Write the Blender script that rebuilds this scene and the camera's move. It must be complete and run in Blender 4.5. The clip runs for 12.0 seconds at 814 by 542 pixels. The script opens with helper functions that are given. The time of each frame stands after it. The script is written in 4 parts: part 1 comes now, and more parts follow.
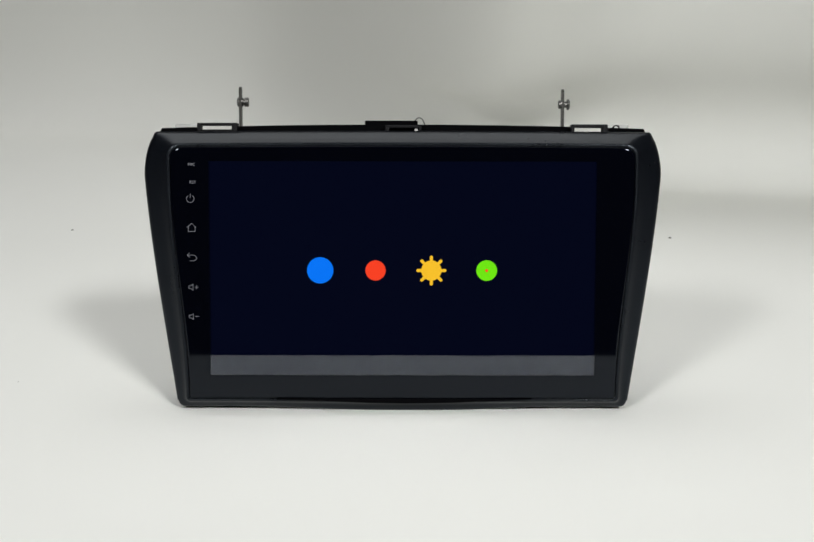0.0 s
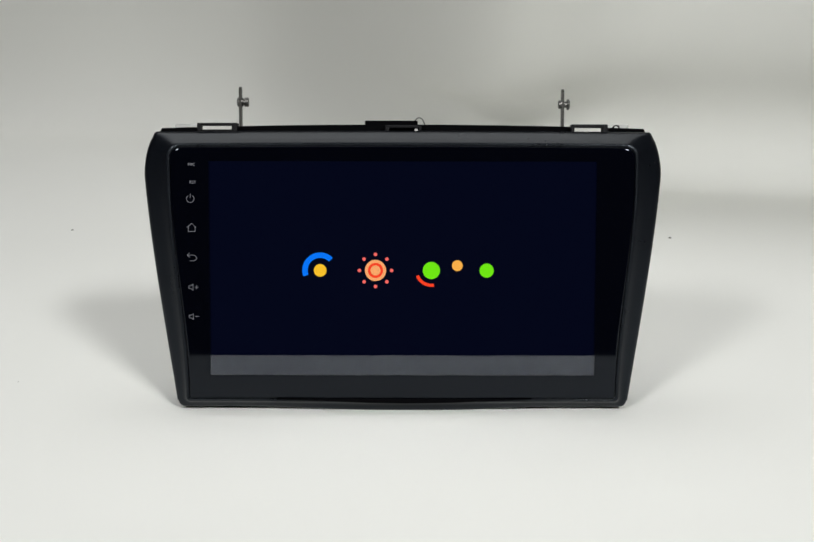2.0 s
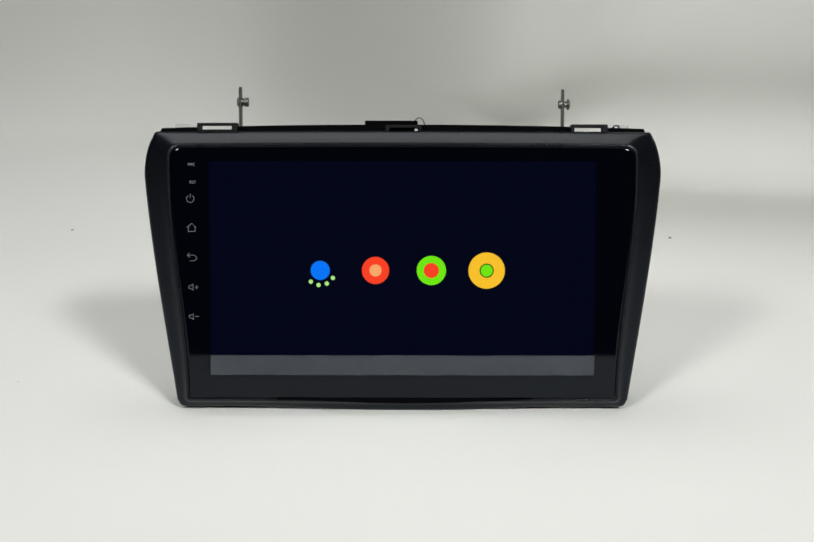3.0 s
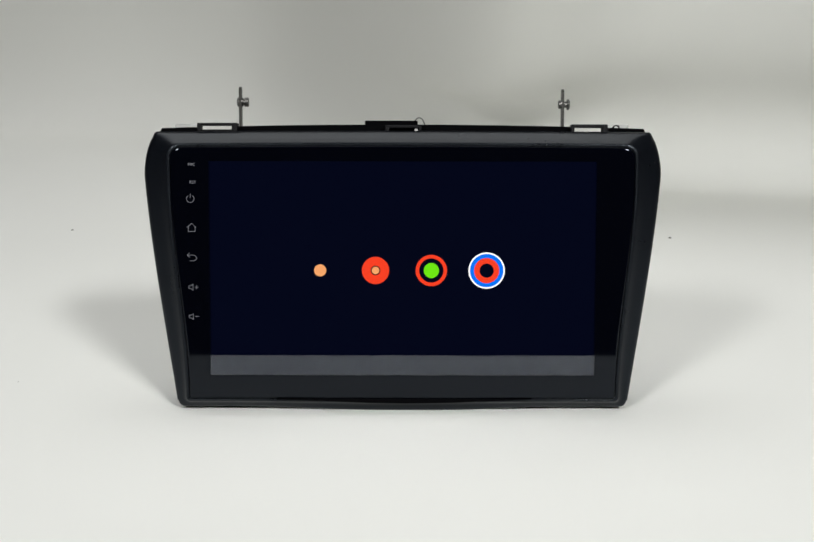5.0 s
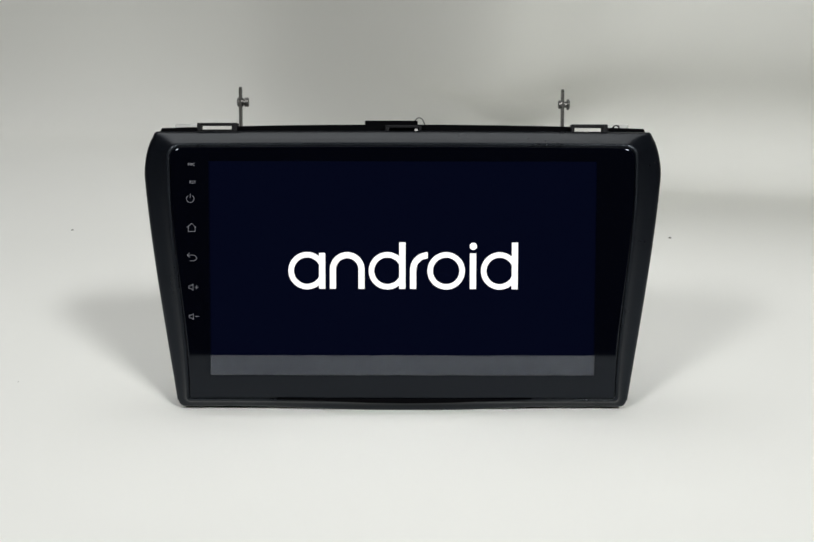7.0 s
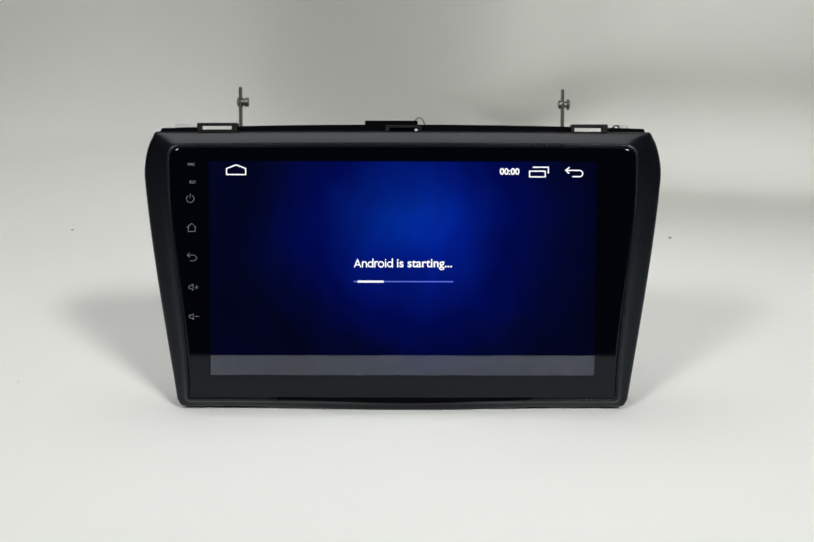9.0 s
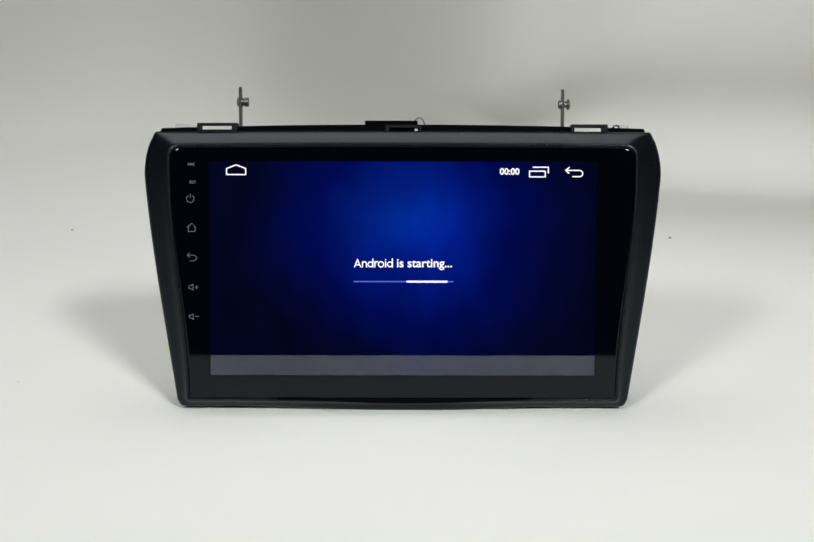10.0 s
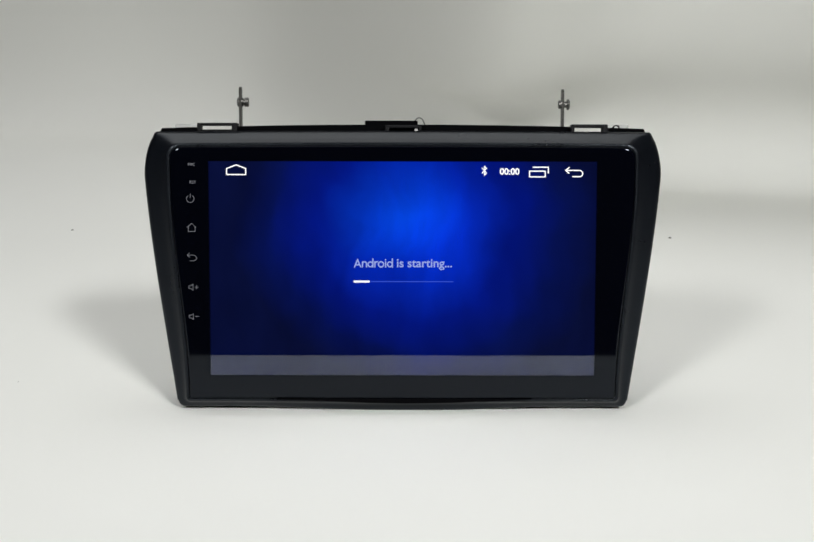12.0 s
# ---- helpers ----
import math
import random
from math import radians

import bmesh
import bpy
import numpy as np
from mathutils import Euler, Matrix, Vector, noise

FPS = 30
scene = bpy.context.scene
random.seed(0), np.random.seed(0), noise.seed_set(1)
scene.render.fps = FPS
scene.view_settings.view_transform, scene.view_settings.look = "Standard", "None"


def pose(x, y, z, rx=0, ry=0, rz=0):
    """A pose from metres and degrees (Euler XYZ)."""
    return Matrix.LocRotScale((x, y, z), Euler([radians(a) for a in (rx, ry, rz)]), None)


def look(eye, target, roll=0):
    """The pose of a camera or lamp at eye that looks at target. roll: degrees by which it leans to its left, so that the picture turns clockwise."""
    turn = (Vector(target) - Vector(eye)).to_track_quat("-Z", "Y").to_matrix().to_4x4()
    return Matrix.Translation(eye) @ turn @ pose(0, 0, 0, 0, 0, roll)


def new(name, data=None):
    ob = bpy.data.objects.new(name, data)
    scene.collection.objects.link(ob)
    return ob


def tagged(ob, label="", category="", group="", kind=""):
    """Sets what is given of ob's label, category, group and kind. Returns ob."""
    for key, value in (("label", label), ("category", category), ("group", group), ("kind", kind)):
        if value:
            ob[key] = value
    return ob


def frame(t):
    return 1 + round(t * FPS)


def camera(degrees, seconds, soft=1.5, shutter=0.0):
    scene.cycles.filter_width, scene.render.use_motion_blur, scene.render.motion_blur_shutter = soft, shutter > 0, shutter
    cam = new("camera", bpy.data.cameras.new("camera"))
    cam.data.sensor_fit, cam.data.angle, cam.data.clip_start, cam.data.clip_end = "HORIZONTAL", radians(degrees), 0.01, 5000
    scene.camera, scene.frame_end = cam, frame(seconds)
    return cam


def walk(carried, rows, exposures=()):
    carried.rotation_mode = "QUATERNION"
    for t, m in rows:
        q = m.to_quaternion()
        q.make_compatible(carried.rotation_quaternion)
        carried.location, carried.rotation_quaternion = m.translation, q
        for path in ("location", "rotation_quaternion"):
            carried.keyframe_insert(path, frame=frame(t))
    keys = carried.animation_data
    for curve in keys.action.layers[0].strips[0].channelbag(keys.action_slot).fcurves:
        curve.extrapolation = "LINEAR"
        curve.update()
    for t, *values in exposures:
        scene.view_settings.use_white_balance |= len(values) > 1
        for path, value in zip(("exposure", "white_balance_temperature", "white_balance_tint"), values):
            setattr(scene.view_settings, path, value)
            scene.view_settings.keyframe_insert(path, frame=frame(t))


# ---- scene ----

# camera: stands still before the device, a little above it
cam = camera(40, 12.0, soft=1.55)
EYE = look((0.002, -0.567, 0.187), (0.003, 1.393, -0.211), 0.1)
walk(cam, [(0.0, EYE), (12.0, EYE)])

# ---- light ----
world = bpy.data.worlds.new("room_air")
world.use_nodes = True
scene.world = world
world.node_tree.nodes["Background"].inputs[0].default_value = (0.9, 0.95, 1.0, 1)
world.node_tree.nodes["Background"].inputs[1].default_value = 0.02
scene.view_settings.exposure = 0.0


def area_lamp(name, eye, target, sx, sy, watts, colour, spread=180, roll=0):
    data = bpy.data.lights.new(name, "AREA")
    data.shape, data.size, data.size_y, data.energy, data.color = "RECTANGLE", sx, sy, watts, colour
    data.spread = radians(spread)
    ob = new(name, data)
    ob.matrix_world = look(eye, target, roll)
    return ob


BULB = (0.975, 0.985, 0.972)
area_lamp("studio_lamp_right", (1.00, -2.05, 1.40), (-0.04, 0.12, 0.0), 0.24, 0.56, 6.1, BULB, 62, -45)
area_lamp("studio_lamp_left", (-1.12, -2.02, 1.36), (0.14, 0.16, 0.0), 0.28, 0.60, 3.9, BULB, 62, 45)
area_lamp("ceiling_panel_lamp", (-0.38, 0.95, 2.3), (-0.38, 0.95, 0.0), 2.4, 1.9, 19.5, (0.985, 0.99, 0.98), 150)


# ---- materials ----
def material(name):
    m = bpy.data.materials.new(name)
    m.use_nodes = True
    nt = m.node_tree
    return m, nt, nt.nodes["Principled BSDF"]


def add(nt, kind, **values):
    n = nt.nodes.new(kind)
    for k, v in values.items():
        n.inputs[k].default_value = v
    return n


def rough_material(name, colour, rough, grain=900.0, blotch=6.0, vary=0.06, bump=0.15, metal=0.0, spec=0.5):
    """A surface with fine grain and soft large blotches, both in its colour and its gloss."""
    m, nt, p = material(name)
    tc = nt.nodes.new("ShaderNodeTexCoord")
    big = add(nt, "ShaderNodeTexNoise", Scale=blotch, Detail=4.0)
    fine = add(nt, "ShaderNodeTexNoise", Scale=grain, Detail=2.0)
    nt.links.new(tc.outputs["Object"], big.inputs["Vector"])
    nt.links.new(tc.outputs["Object"], fine.inputs["Vector"])
    mix = nt.nodes.new("ShaderNodeMix")
    mix.data_type = "RGBA"
    mix.inputs[6].default_value = (*[c * (1 - vary) for c in colour], 1)
    mix.inputs[7].default_value = (*[min(1, c * (1 + vary)) for c in colour], 1)
    nt.links.new(big.outputs[0], mix.inputs[0])
    nt.links.new(mix.outputs[2], p.inputs["Base Color"])
    mr = add(nt, "ShaderNodeMapRange")
    mr.inputs[3].default_value, mr.inputs[4].default_value = rough * 0.88, min(1, rough * 1.12)
    nt.links.new(big.outputs[0], mr.inputs[0])
    nt.links.new(mr.outputs[0], p.inputs["Roughness"])
    bp = add(nt, "ShaderNodeBump", Strength=bump, Distance=0.0002)
    nt.links.new(fine.outputs[0], bp.inputs["Height"])
    nt.links.new(bp.outputs[0], p.inputs["Normal"])
    p.inputs["Metallic"].default_value = metal
    p.inputs["Specular IOR Level"].default_value = spec
    return m


def glow_material(name, colour, strength=1.0):
    m, nt, p = material(name)
    p.inputs["Base Color"].default_value = (0.0001, 0.0001, 0.0002, 1)
    p.inputs["Specular IOR Level"].default_value = 0.0
    p.inputs["Emission Color"].default_value = (*colour, 1)
    p.inputs["Emission Strength"].default_value = strength
    return m


PAPER = rough_material("white_paper", (0.80, 0.80, 0.77), 0.75, grain=1400, blotch=3.0, vary=0.02, bump=0.05, spec=0.25)
DARK_WALL = rough_material("charcoal_wall", (0.008, 0.008, 0.009), 0.95, grain=60, blotch=1.5)
CEILING = rough_material("ceiling_paint", (0.5, 0.5, 0.49), 0.9, grain=60, blotch=1.5)
ABS = rough_material("matte_black_plastic", (0.0030, 0.0036, 0.0052), 0.28, grain=2600, blotch=25, vary=0.12, bump=0.25, spec=0.29)
ABS.node_tree.nodes["Principled BSDF"].inputs["Specular Tint"].default_value = (0.80, 0.89, 1.0, 1)
TAB = rough_material("satin_black_plastic", (0.004, 0.004, 0.005), 0.5, grain=1800, blotch=40, vary=0.15, spec=0.13)
ABS_DULL = rough_material("dull_black_plastic", (0.0016, 0.0016, 0.002), 0.7, grain=1800, blotch=30, vary=0.1, spec=0.015)
GLOSS = rough_material("black_glass_print", (0.0007, 0.0009, 0.0022), 0.03, grain=40, blotch=8, vary=0.1, bump=0.0, spec=0.27)
GLOSS.node_tree.nodes["Principled BSDF"].inputs["Specular Tint"].default_value = (0.80, 0.89, 1.0, 1)
STRAP = rough_material("dark_zinc_steel", (0.06, 0.058, 0.054), 0.4, grain=700, blotch=60, vary=0.2, metal=1.0)
STEEL = rough_material("zinc_steel", (0.15, 0.147, 0.14), 0.42, grain=700, blotch=60, vary=0.15, metal=1.0)
TIN = rough_material("chassis_steel", (0.32, 0.32, 0.31), 0.45, grain=500, blotch=30, vary=0.12, metal=1.0)
FILM = rough_material("pale_plastic", (0.42, 0.42, 0.41), 0.5, grain=500, blotch=40)
WIRE = rough_material("grey_wire", (0.11, 0.11, 0.105), 0.55, grain=900, blotch=80)
SPECK = rough_material("grey_speck", (0.18, 0.17, 0.16), 0.9)
PRINT = glow_material("glowing_key_print", (0.40, 0.41, 0.45), 0.58)
PANEL = glow_material("lit_black_panel", (0.0013, 0.0022, 0.0098), 1.0)
BLUE = glow_material("blue_light", (0.003, 0.19, 1.0))
DEEP = glow_material("deep_blue_light", (0.010, 0.125, 0.88))
RED = glow_material("red_light", (1.0, 0.058, 0.020))
YELLOW = glow_material("yellow_light", (1.0, 0.57, 0.028))
GREEN = glow_material("green_light", (0.17, 0.85, 0.008))
PEACH = glow_material("peach_light", (1.0, 0.42, 0.16))
AMBER = glow_material("amber_light", (1.0, 0.46, 0.075))
PALE_GREEN = glow_material("pale_green_light", (0.42, 0.86, 0.24))
PINK = glow_material("pink_light", (0.96, 0.15, 0.13))
WHITE = glow_material("white_light", (1.0, 1.0, 1.0), 1.25)
TRACK = glow_material("pale_blue_light", (0.17, 0.23, 0.62), 1.0)


def pane_material():
    m, nt, p = material("clear_pane")
    p.inputs["Base Color"].default_value = (1, 1, 1, 1)
    p.inputs["Roughness"].default_value = 0.0
    p.inputs["IOR"].default_value = 1.55
    p.inputs["Transmission Weight"].default_value = 1.0
    p.inputs["Specular Tint"].default_value = (0.84, 0.91, 1.0, 1)
    return m


PANE = pane_material()


def veil_material(name, colour):
    m, nt, p = material(name)
    tr = add(nt, "ShaderNodeBsdfTransparent", Color=(*colour, 1))
    nt.links.new(tr.outputs[0], nt.nodes["Material Output"].inputs[0])
    return m


VEIL = veil_material("dimming_veil", (0.63, 0.63, 0.63))
FADE = glow_material("faded_light", (0.34, 0.42, 0.82))
FADE_LINE = glow_material("faded_line_light", (0.035, 0.085, 0.62))


def wallpaper_material():
    """A deep blue picture with a soft cloudy glow, in the space of its sheet."""
    m, nt, p = material("blue_wallpaper_light")
    p.inputs["Base Color"].default_value = (0.0001, 0.0001, 0.0002, 1)
    p.inputs["Specular IOR Level"].default_value = 0.0
    tc = nt.nodes.new("ShaderNodeTexCoord")
    noise_tex = add(nt, "ShaderNodeTexNoise", Scale=15.0, Detail=5.0)
    nt.links.new(tc.outputs["Object"], noise_tex.inputs["Vector"])
    warp = nt.nodes.new("ShaderNodeVectorMath")
    warp.operation = "MULTIPLY_ADD"
    nt.links.new(noise_tex.outputs["Color"], warp.inputs[0])
    warp.inputs[1].default_value = (0.042, 0.0, 0.042)
    nt.links.new(tc.outputs["Object"], warp.inputs[2])

    def blob(cx, cz, sx, sz):
        mp = nt.nodes.new("ShaderNodeMapping")
        mp.vector_type = "TEXTURE"
        mp.inputs["Location"].default_value = (cx + 0.021, 0.0, cz + 0.021)
        mp.inputs["Scale"].default_value = (sx, 10.0, sz)
        nt.links.new(warp.outputs[0], mp.inputs["Vector"])
        g = nt.nodes.new("ShaderNodeTexGradient")
        g.gradient_type = "SPHERICAL"
        nt.links.new(mp.outputs[0], g.inputs[0])
        return g

    wide, core = blob(0.006, 0.094, 0.093, 0.089), blob(-0.004, 0.104, 0.036, 0.030)
    ramp = nt.nodes.new("ShaderNodeValToRGB")
    els = ramp.color_ramp.elements
    els[0].position, els[0].color = 0.0, (0.0026, 0.0050, 0.038, 1)
    els[1].position, els[1].color = 0.92, (0.0015, 0.042, 0.84, 1)
    for at, col in ((0.22, (0.0018, 0.0058, 0.080, 1)), (0.45, (0.0008, 0.008, 0.22, 1)), (0.68, (0.001, 0.022, 0.50, 1))):
        e = els.new(at)
        e.color = col
    nt.links.new(wide.outputs["Fac"], ramp.inputs[0])
    lift = nt.nodes.new("ShaderNodeMix")
    lift.data_type, lift.blend_type = "RGBA", "ADD"
    lift.inputs[7].default_value = (0.0, 0.030, 0.10, 1)
    nt.links.new(core.outputs["Fac"], lift.inputs[0])
    nt.links.new(ramp.outputs[0], lift.inputs[6])
    # slanting cloudy rays
    slant = nt.nodes.new("ShaderNodeMapping")
    slant.inputs["Rotation"].default_value = (0, radians(-38), 0)
    slant.inputs["Scale"].default_value = (46.0, 1.0, 13.0)
    nt.links.new(warp.outputs[0], slant.inputs["Vector"])
    rays = add(nt, "ShaderNodeTexNoise", Scale=1.0, Detail=3.0, Roughness=0.55)
    nt.links.new(slant.outputs[0], rays.inputs["Vector"])
    ray_range = add(nt, "ShaderNodeMapRange")
    ray_range.inputs[1].default_value, ray_range.inputs[2].default_value = 0.3, 0.7
    ray_range.inputs[3].default_value, ray_range.inputs[4].default_value = 0.74, 1.16
    nt.links.new(rays.outputs[0], ray_range.inputs[0])
    streaked = nt.nodes.new("ShaderNodeVectorMath")
    streaked.operation = "SCALE"
    nt.links.new(lift.outputs[2], streaked.inputs[0])
    nt.links.new(ray_range.outputs[0], streaked.inputs["Scale"])
    nt.links.new(streaked.outputs[0], p.inputs["Emission Color"])
    p.inputs["Emission Strength"].default_value = 1.0
    return m


WALLPAPER = wallpaper_material()


# ---- mesh helpers ----
def part(name, bm, mat, parent=None, label="", smooth=False):
    mesh = bpy.data.meshes.new(name)
    bmesh.ops.recalc_face_normals(bm, faces=bm.faces)
    bm.to_mesh(mesh)
    bm.free()
    mesh.materials.append(mat)
    for f in mesh.polygons:
        f.use_smooth = smooth
    ob = new(name, mesh)
    ob.parent = parent
    if label:
        tagged(ob, label=label)
    return ob


def share(name, ob, parent):
    """Another piece on the same mesh."""
    o = new(name, ob.data)
    o.parent = parent
    return o


def box(x0, x1, y0, y1, z0, z1, bevel=0.0, bm=None, segments=2):
    own = bmesh.new()
    bmesh.ops.create_cube(own, size=1)
    for v in own.verts:
        v.co = Vector(((x0 + x1) / 2 + v.co.x * (x1 - x0), (y0 + y1) / 2 + v.co.y * (y1 - y0), (z0 + z1) / 2 + v.co.z * (z1 - z0)))
    if bevel:
        bmesh.ops.bevel(own, geom=own.edges[:], offset=bevel, segments=segments, affect="EDGES", profile=0.5)
    if bm is None:
        return own
    return join(bm, own)


def join(bm, other):
    tmp = bpy.data.meshes.new("tmp")
    other.to_mesh(tmp)
    other.free()
    bm.from_mesh(tmp)
    bpy.data.meshes.remove(tmp)
    return bm


def plate(points, y0, y1):
    """A flat plate from an outline in x and z, between two depths."""
    bm = bmesh.new()
    front = [bm.verts.new((x, y0, z)) for x, z in points]
    back = [bm.verts.new((x, y1, z)) for x, z in points]
    bm.faces.new(front)
    bm.faces.new(back[::-1])
    n = len(points)
    for i in range(n):
        bm.faces.new((front[i], back[i], back[(i + 1) % n], front[(i + 1) % n]))
    return bm


def arc_plate(r0, r1, a0, a1, y0, y1, bm=None, cx=0.0, cz=0.0):
    """A flat ring or arc (degrees, counter-clockwise) between two depths."""
    own = bmesh.new() if bm is None else bm
    steps = max(6, int(abs(a1 - a0) / 5))
    full = abs(a1 - a0) >= 360
    rows = []
    for i in range(steps if full else steps + 1):
        a = radians(a0 + (a1 - a0) * i / steps)
        c, s = math.cos(a), math.sin(a)
        rows.append([own.verts.new((cx + r * c, y, cz + r * s)) for r, y in ((r0, y0), (r1, y0), (r1, y1), (r0, y1))])
    n = len(rows)
    for i in range(n if full else n - 1):
        a, b = rows[i], rows[(i + 1) % n]
        for k in range(4):
            own.faces.new((a[k], a[(k + 1) % 4], b[(k + 1) % 4], b[k]))
    if not full:
        own.faces.new(rows[0])
        own.faces.new(rows[-1][::-1])
    return own


def strokes(lines, width, y0, y1):
    """Lines of one width, as a flat plate of joined pieces with round joints."""
    bm = bmesh.new()
    h = width / 2
    for line in lines:
        for (xa, za), (xb, zb) in zip(line, line[1:]):
            d = Vector((xb - xa, zb - za)).normalized()
            nx, nz = -d.y * h, d.x * h
            join(bm, plate([(xa + nx, za + nz), (xb + nx, zb + nz), (xb - nx, zb - nz), (xa - nx, za - nz)], y0, y1))
        for x, z in line:
            join(bm, plate([(x + h * math.cos(k * math.pi / 5), z + h * math.sin(k * math.pi / 5)) for k in range(10)], y0 + 0.000004, y1))
    return bm


def letters(name, text, size, x, y, z, mat, parent, align="LEFT", bold=0.0):
    """Raised lettering that faces the front, its base line at z."""
    curve = bpy.data.curves.new(name, "FONT")
    curve.body, curve.size, curve.extrude, curve.align_x, curve.offset = text, size, 0.00003, align, bold
    tmp = bpy.data.objects.new(name, curve)
    mesh = bpy.data.meshes.new_from_object(tmp)
    bpy.data.objects.remove(tmp)
    mesh.transform(Matrix.Rotation(radians(90), 4, "X"))
    mesh.materials.append(mat)
    ob = new(name, mesh)
    ob.parent = parent
    ob.matrix_basis = pose(x, y, z)
    return ob


# ---- the room: sheet of paper on a table, dark studio round it ----
def fold_line(x):
    """Where the paper begins to rise: farther back on one side than on the other."""
    return 1.20 - 0.46 * math.tanh(x / 0.40)


GROUND = -0.0017


def ease(v):
    v = min(1, max(0, v))
    return v * v * (3 - 2 * v)


def paper_angle(x, s):
    """The paper's turn, in degrees, at the arc length s past the fold: a sweep that hangs over, with a soft hollow
    in its middle that runs out to one side; overhang and hollow are added to shade the sheet."""
    side = ease((x + 0.55) / 0.9)
    turn = (104 + 19 * side + 26 * math.exp(-((x - 0.10) / 0.15) ** 2)) * (1 - math.exp(-(s / (0.17 - 0.045 * side)) ** 1.7))
    reach = 44 * math.exp(-((x - 0.05) / 0.13) ** 2) + 38 * ease((x - 0.0) / 0.22)
    return turn + reach * math.exp(-((s - 0.17) / 0.12) ** 2)


def paper_sheet():
    bm = bmesh.new()
    xs = [(-1.6 + 3.2 * i / 160) for i in range(161)]
    rows = []
    for x in xs:
        f = fold_line(x)
        prof = [(-0.97, 0.0), (-0.6, 0.0), (-0.3, 0.0), (0.0, 0.0), (0.3, 0.0), (f - 0.02, 0.0), (f, 0.0)]
        y, z, step = f, 0.0, 0.008
        for k in range(88):
            a = radians(paper_angle(x, (k + 0.5) * step))
            y, z = y + step * math.cos(a), z + step * math.sin(a)
            prof.append((y, z))
        rows.append([bm.verts.new((x, y, z + GROUND)) for y, z in prof])
    for a, b in zip(rows, rows[1:]):
        for k in range(len(a) - 1):
            bm.faces.new((a[k], b[k], b[k + 1], a[k + 1]))
    ob = part("backdrop", bm, PAPER, smooth=True)
    mod = ob.modifiers.new("thickness", "SOLIDIFY")
    mod.thickness, mod.offset = 0.0006, -1
    return tagged(ob, "seamless white paper sweep lying on a table and curving up", "backdrop", kind="structure")


paper_sheet()
tagged(part("table_top", box(-1.65, 1.65, -0.97, 2.3, -0.045, -0.0026, 0.003), PAPER), "white table top under the paper", "table", kind="structure")
ROOM = 3.0
tagged(part("floor", box(-ROOM, ROOM, -ROOM, ROOM, -0.85, -0.75), DARK_WALL), "dark studio floor", "floor", kind="structure")
tagged(part("ceiling", box(-ROOM, ROOM, -ROOM, ROOM, 2.35, 2.45), CEILING), "pale studio ceiling", "ceiling", kind="structure")
for nm, b in (("wall_south", (-ROOM, ROOM, -ROOM - 0.1, -ROOM)), ("wall_north", (-ROOM, ROOM, ROOM, ROOM + 0.1)),
              ("wall_west", (-ROOM - 0.1, -ROOM, -ROOM, ROOM)), ("wall_east", (ROOM, ROOM + 0.1, -ROOM, ROOM))):
    tagged(part(nm, box(*b, -0.75, 2.35), DARK_WALL), "dark studio wall", "wall", kind="structure")

# ---- the head unit ----
LEAN, HC = 7.0, 0.07305         # it leans back; height of the display's centre along its face
MM = 0.001
PX = 0.0002685                  # one display dot-step in metres
unit = tagged(new("car_head_unit"), "black car head unit with lit touch screen, standing on white paper", "head unit")
unit.matrix_basis = pose(0, -0.0735 * math.sin(radians(LEAN)), 0.0735 - 0.0735 * math.cos(radians(LEAN)), -LEAN)
unit.empty_display_size = 0.05


def gx(p):
    return (p - 775.6) * PX


def gz(p):
    return 0.0739 + (515 - p) * 0.000268


def smoothstep(s):
    s = min(1, max(0, s))
    return s * s * (3 - 2 * s)


def glass_half(z):
    return 0.1105 + 0.0085 * smoothstep((z - 0.005) / 0.115)


def outer_half(z):
    """Half the width of the frame: widest at the shoulder, rounded in above it, tapering below."""
    shoulder = 0.122
    if z > shoulder:
        k = (z - shoulder) / 0.0245
        return 0.1345 - 0.0112 * (1 - math.sqrt(max(0.0, 1 - min(1.0, k) ** 2)))
    return 0.1345 - 0.0167 * ((shoulder - z) / (shoulder - 0.002)) ** 1.16


def loop(half, z0, z1, bow_top, bow_bottom, rt, rb):
    """A closed outline: bottom centre, round by the sides to the top and back."""
    pts = []
    hb, ht = half(z0), half(z1)
    for i in range(16):
        s = i / 16
        pts.append((s * (hb - rb), z0 - bow_bottom * (1 - smoothstep((s - 0.12) / 0.62))))
    for i in range(9):
        a = radians(-90 + 90 * i / 9)
        pts.append((hb - rb + rb * math.cos(a), z0 + rb + rb * math.sin(a)))
    for i in range(41):
        s = i / 40
        z = z0 + rb + s * (z1 - rt - z0 - rb)
        pts.append((half(z), z))
    for i in range(1, 10):
        a = radians(90 * i / 9)
        hx = half(z1 - rt)
        pts.append((hx - rt + rt * math.cos(a), z1 - rt + rt * math.sin(a)))
    for i in range(1, 17):
        s = 1 - i / 16
        pts.append((s * (half(z1 - rt) - rt), z1 + bow_top * (1 - s * s)))
    return pts + [(-x, z) for x, z in pts[-2:0:-1]]


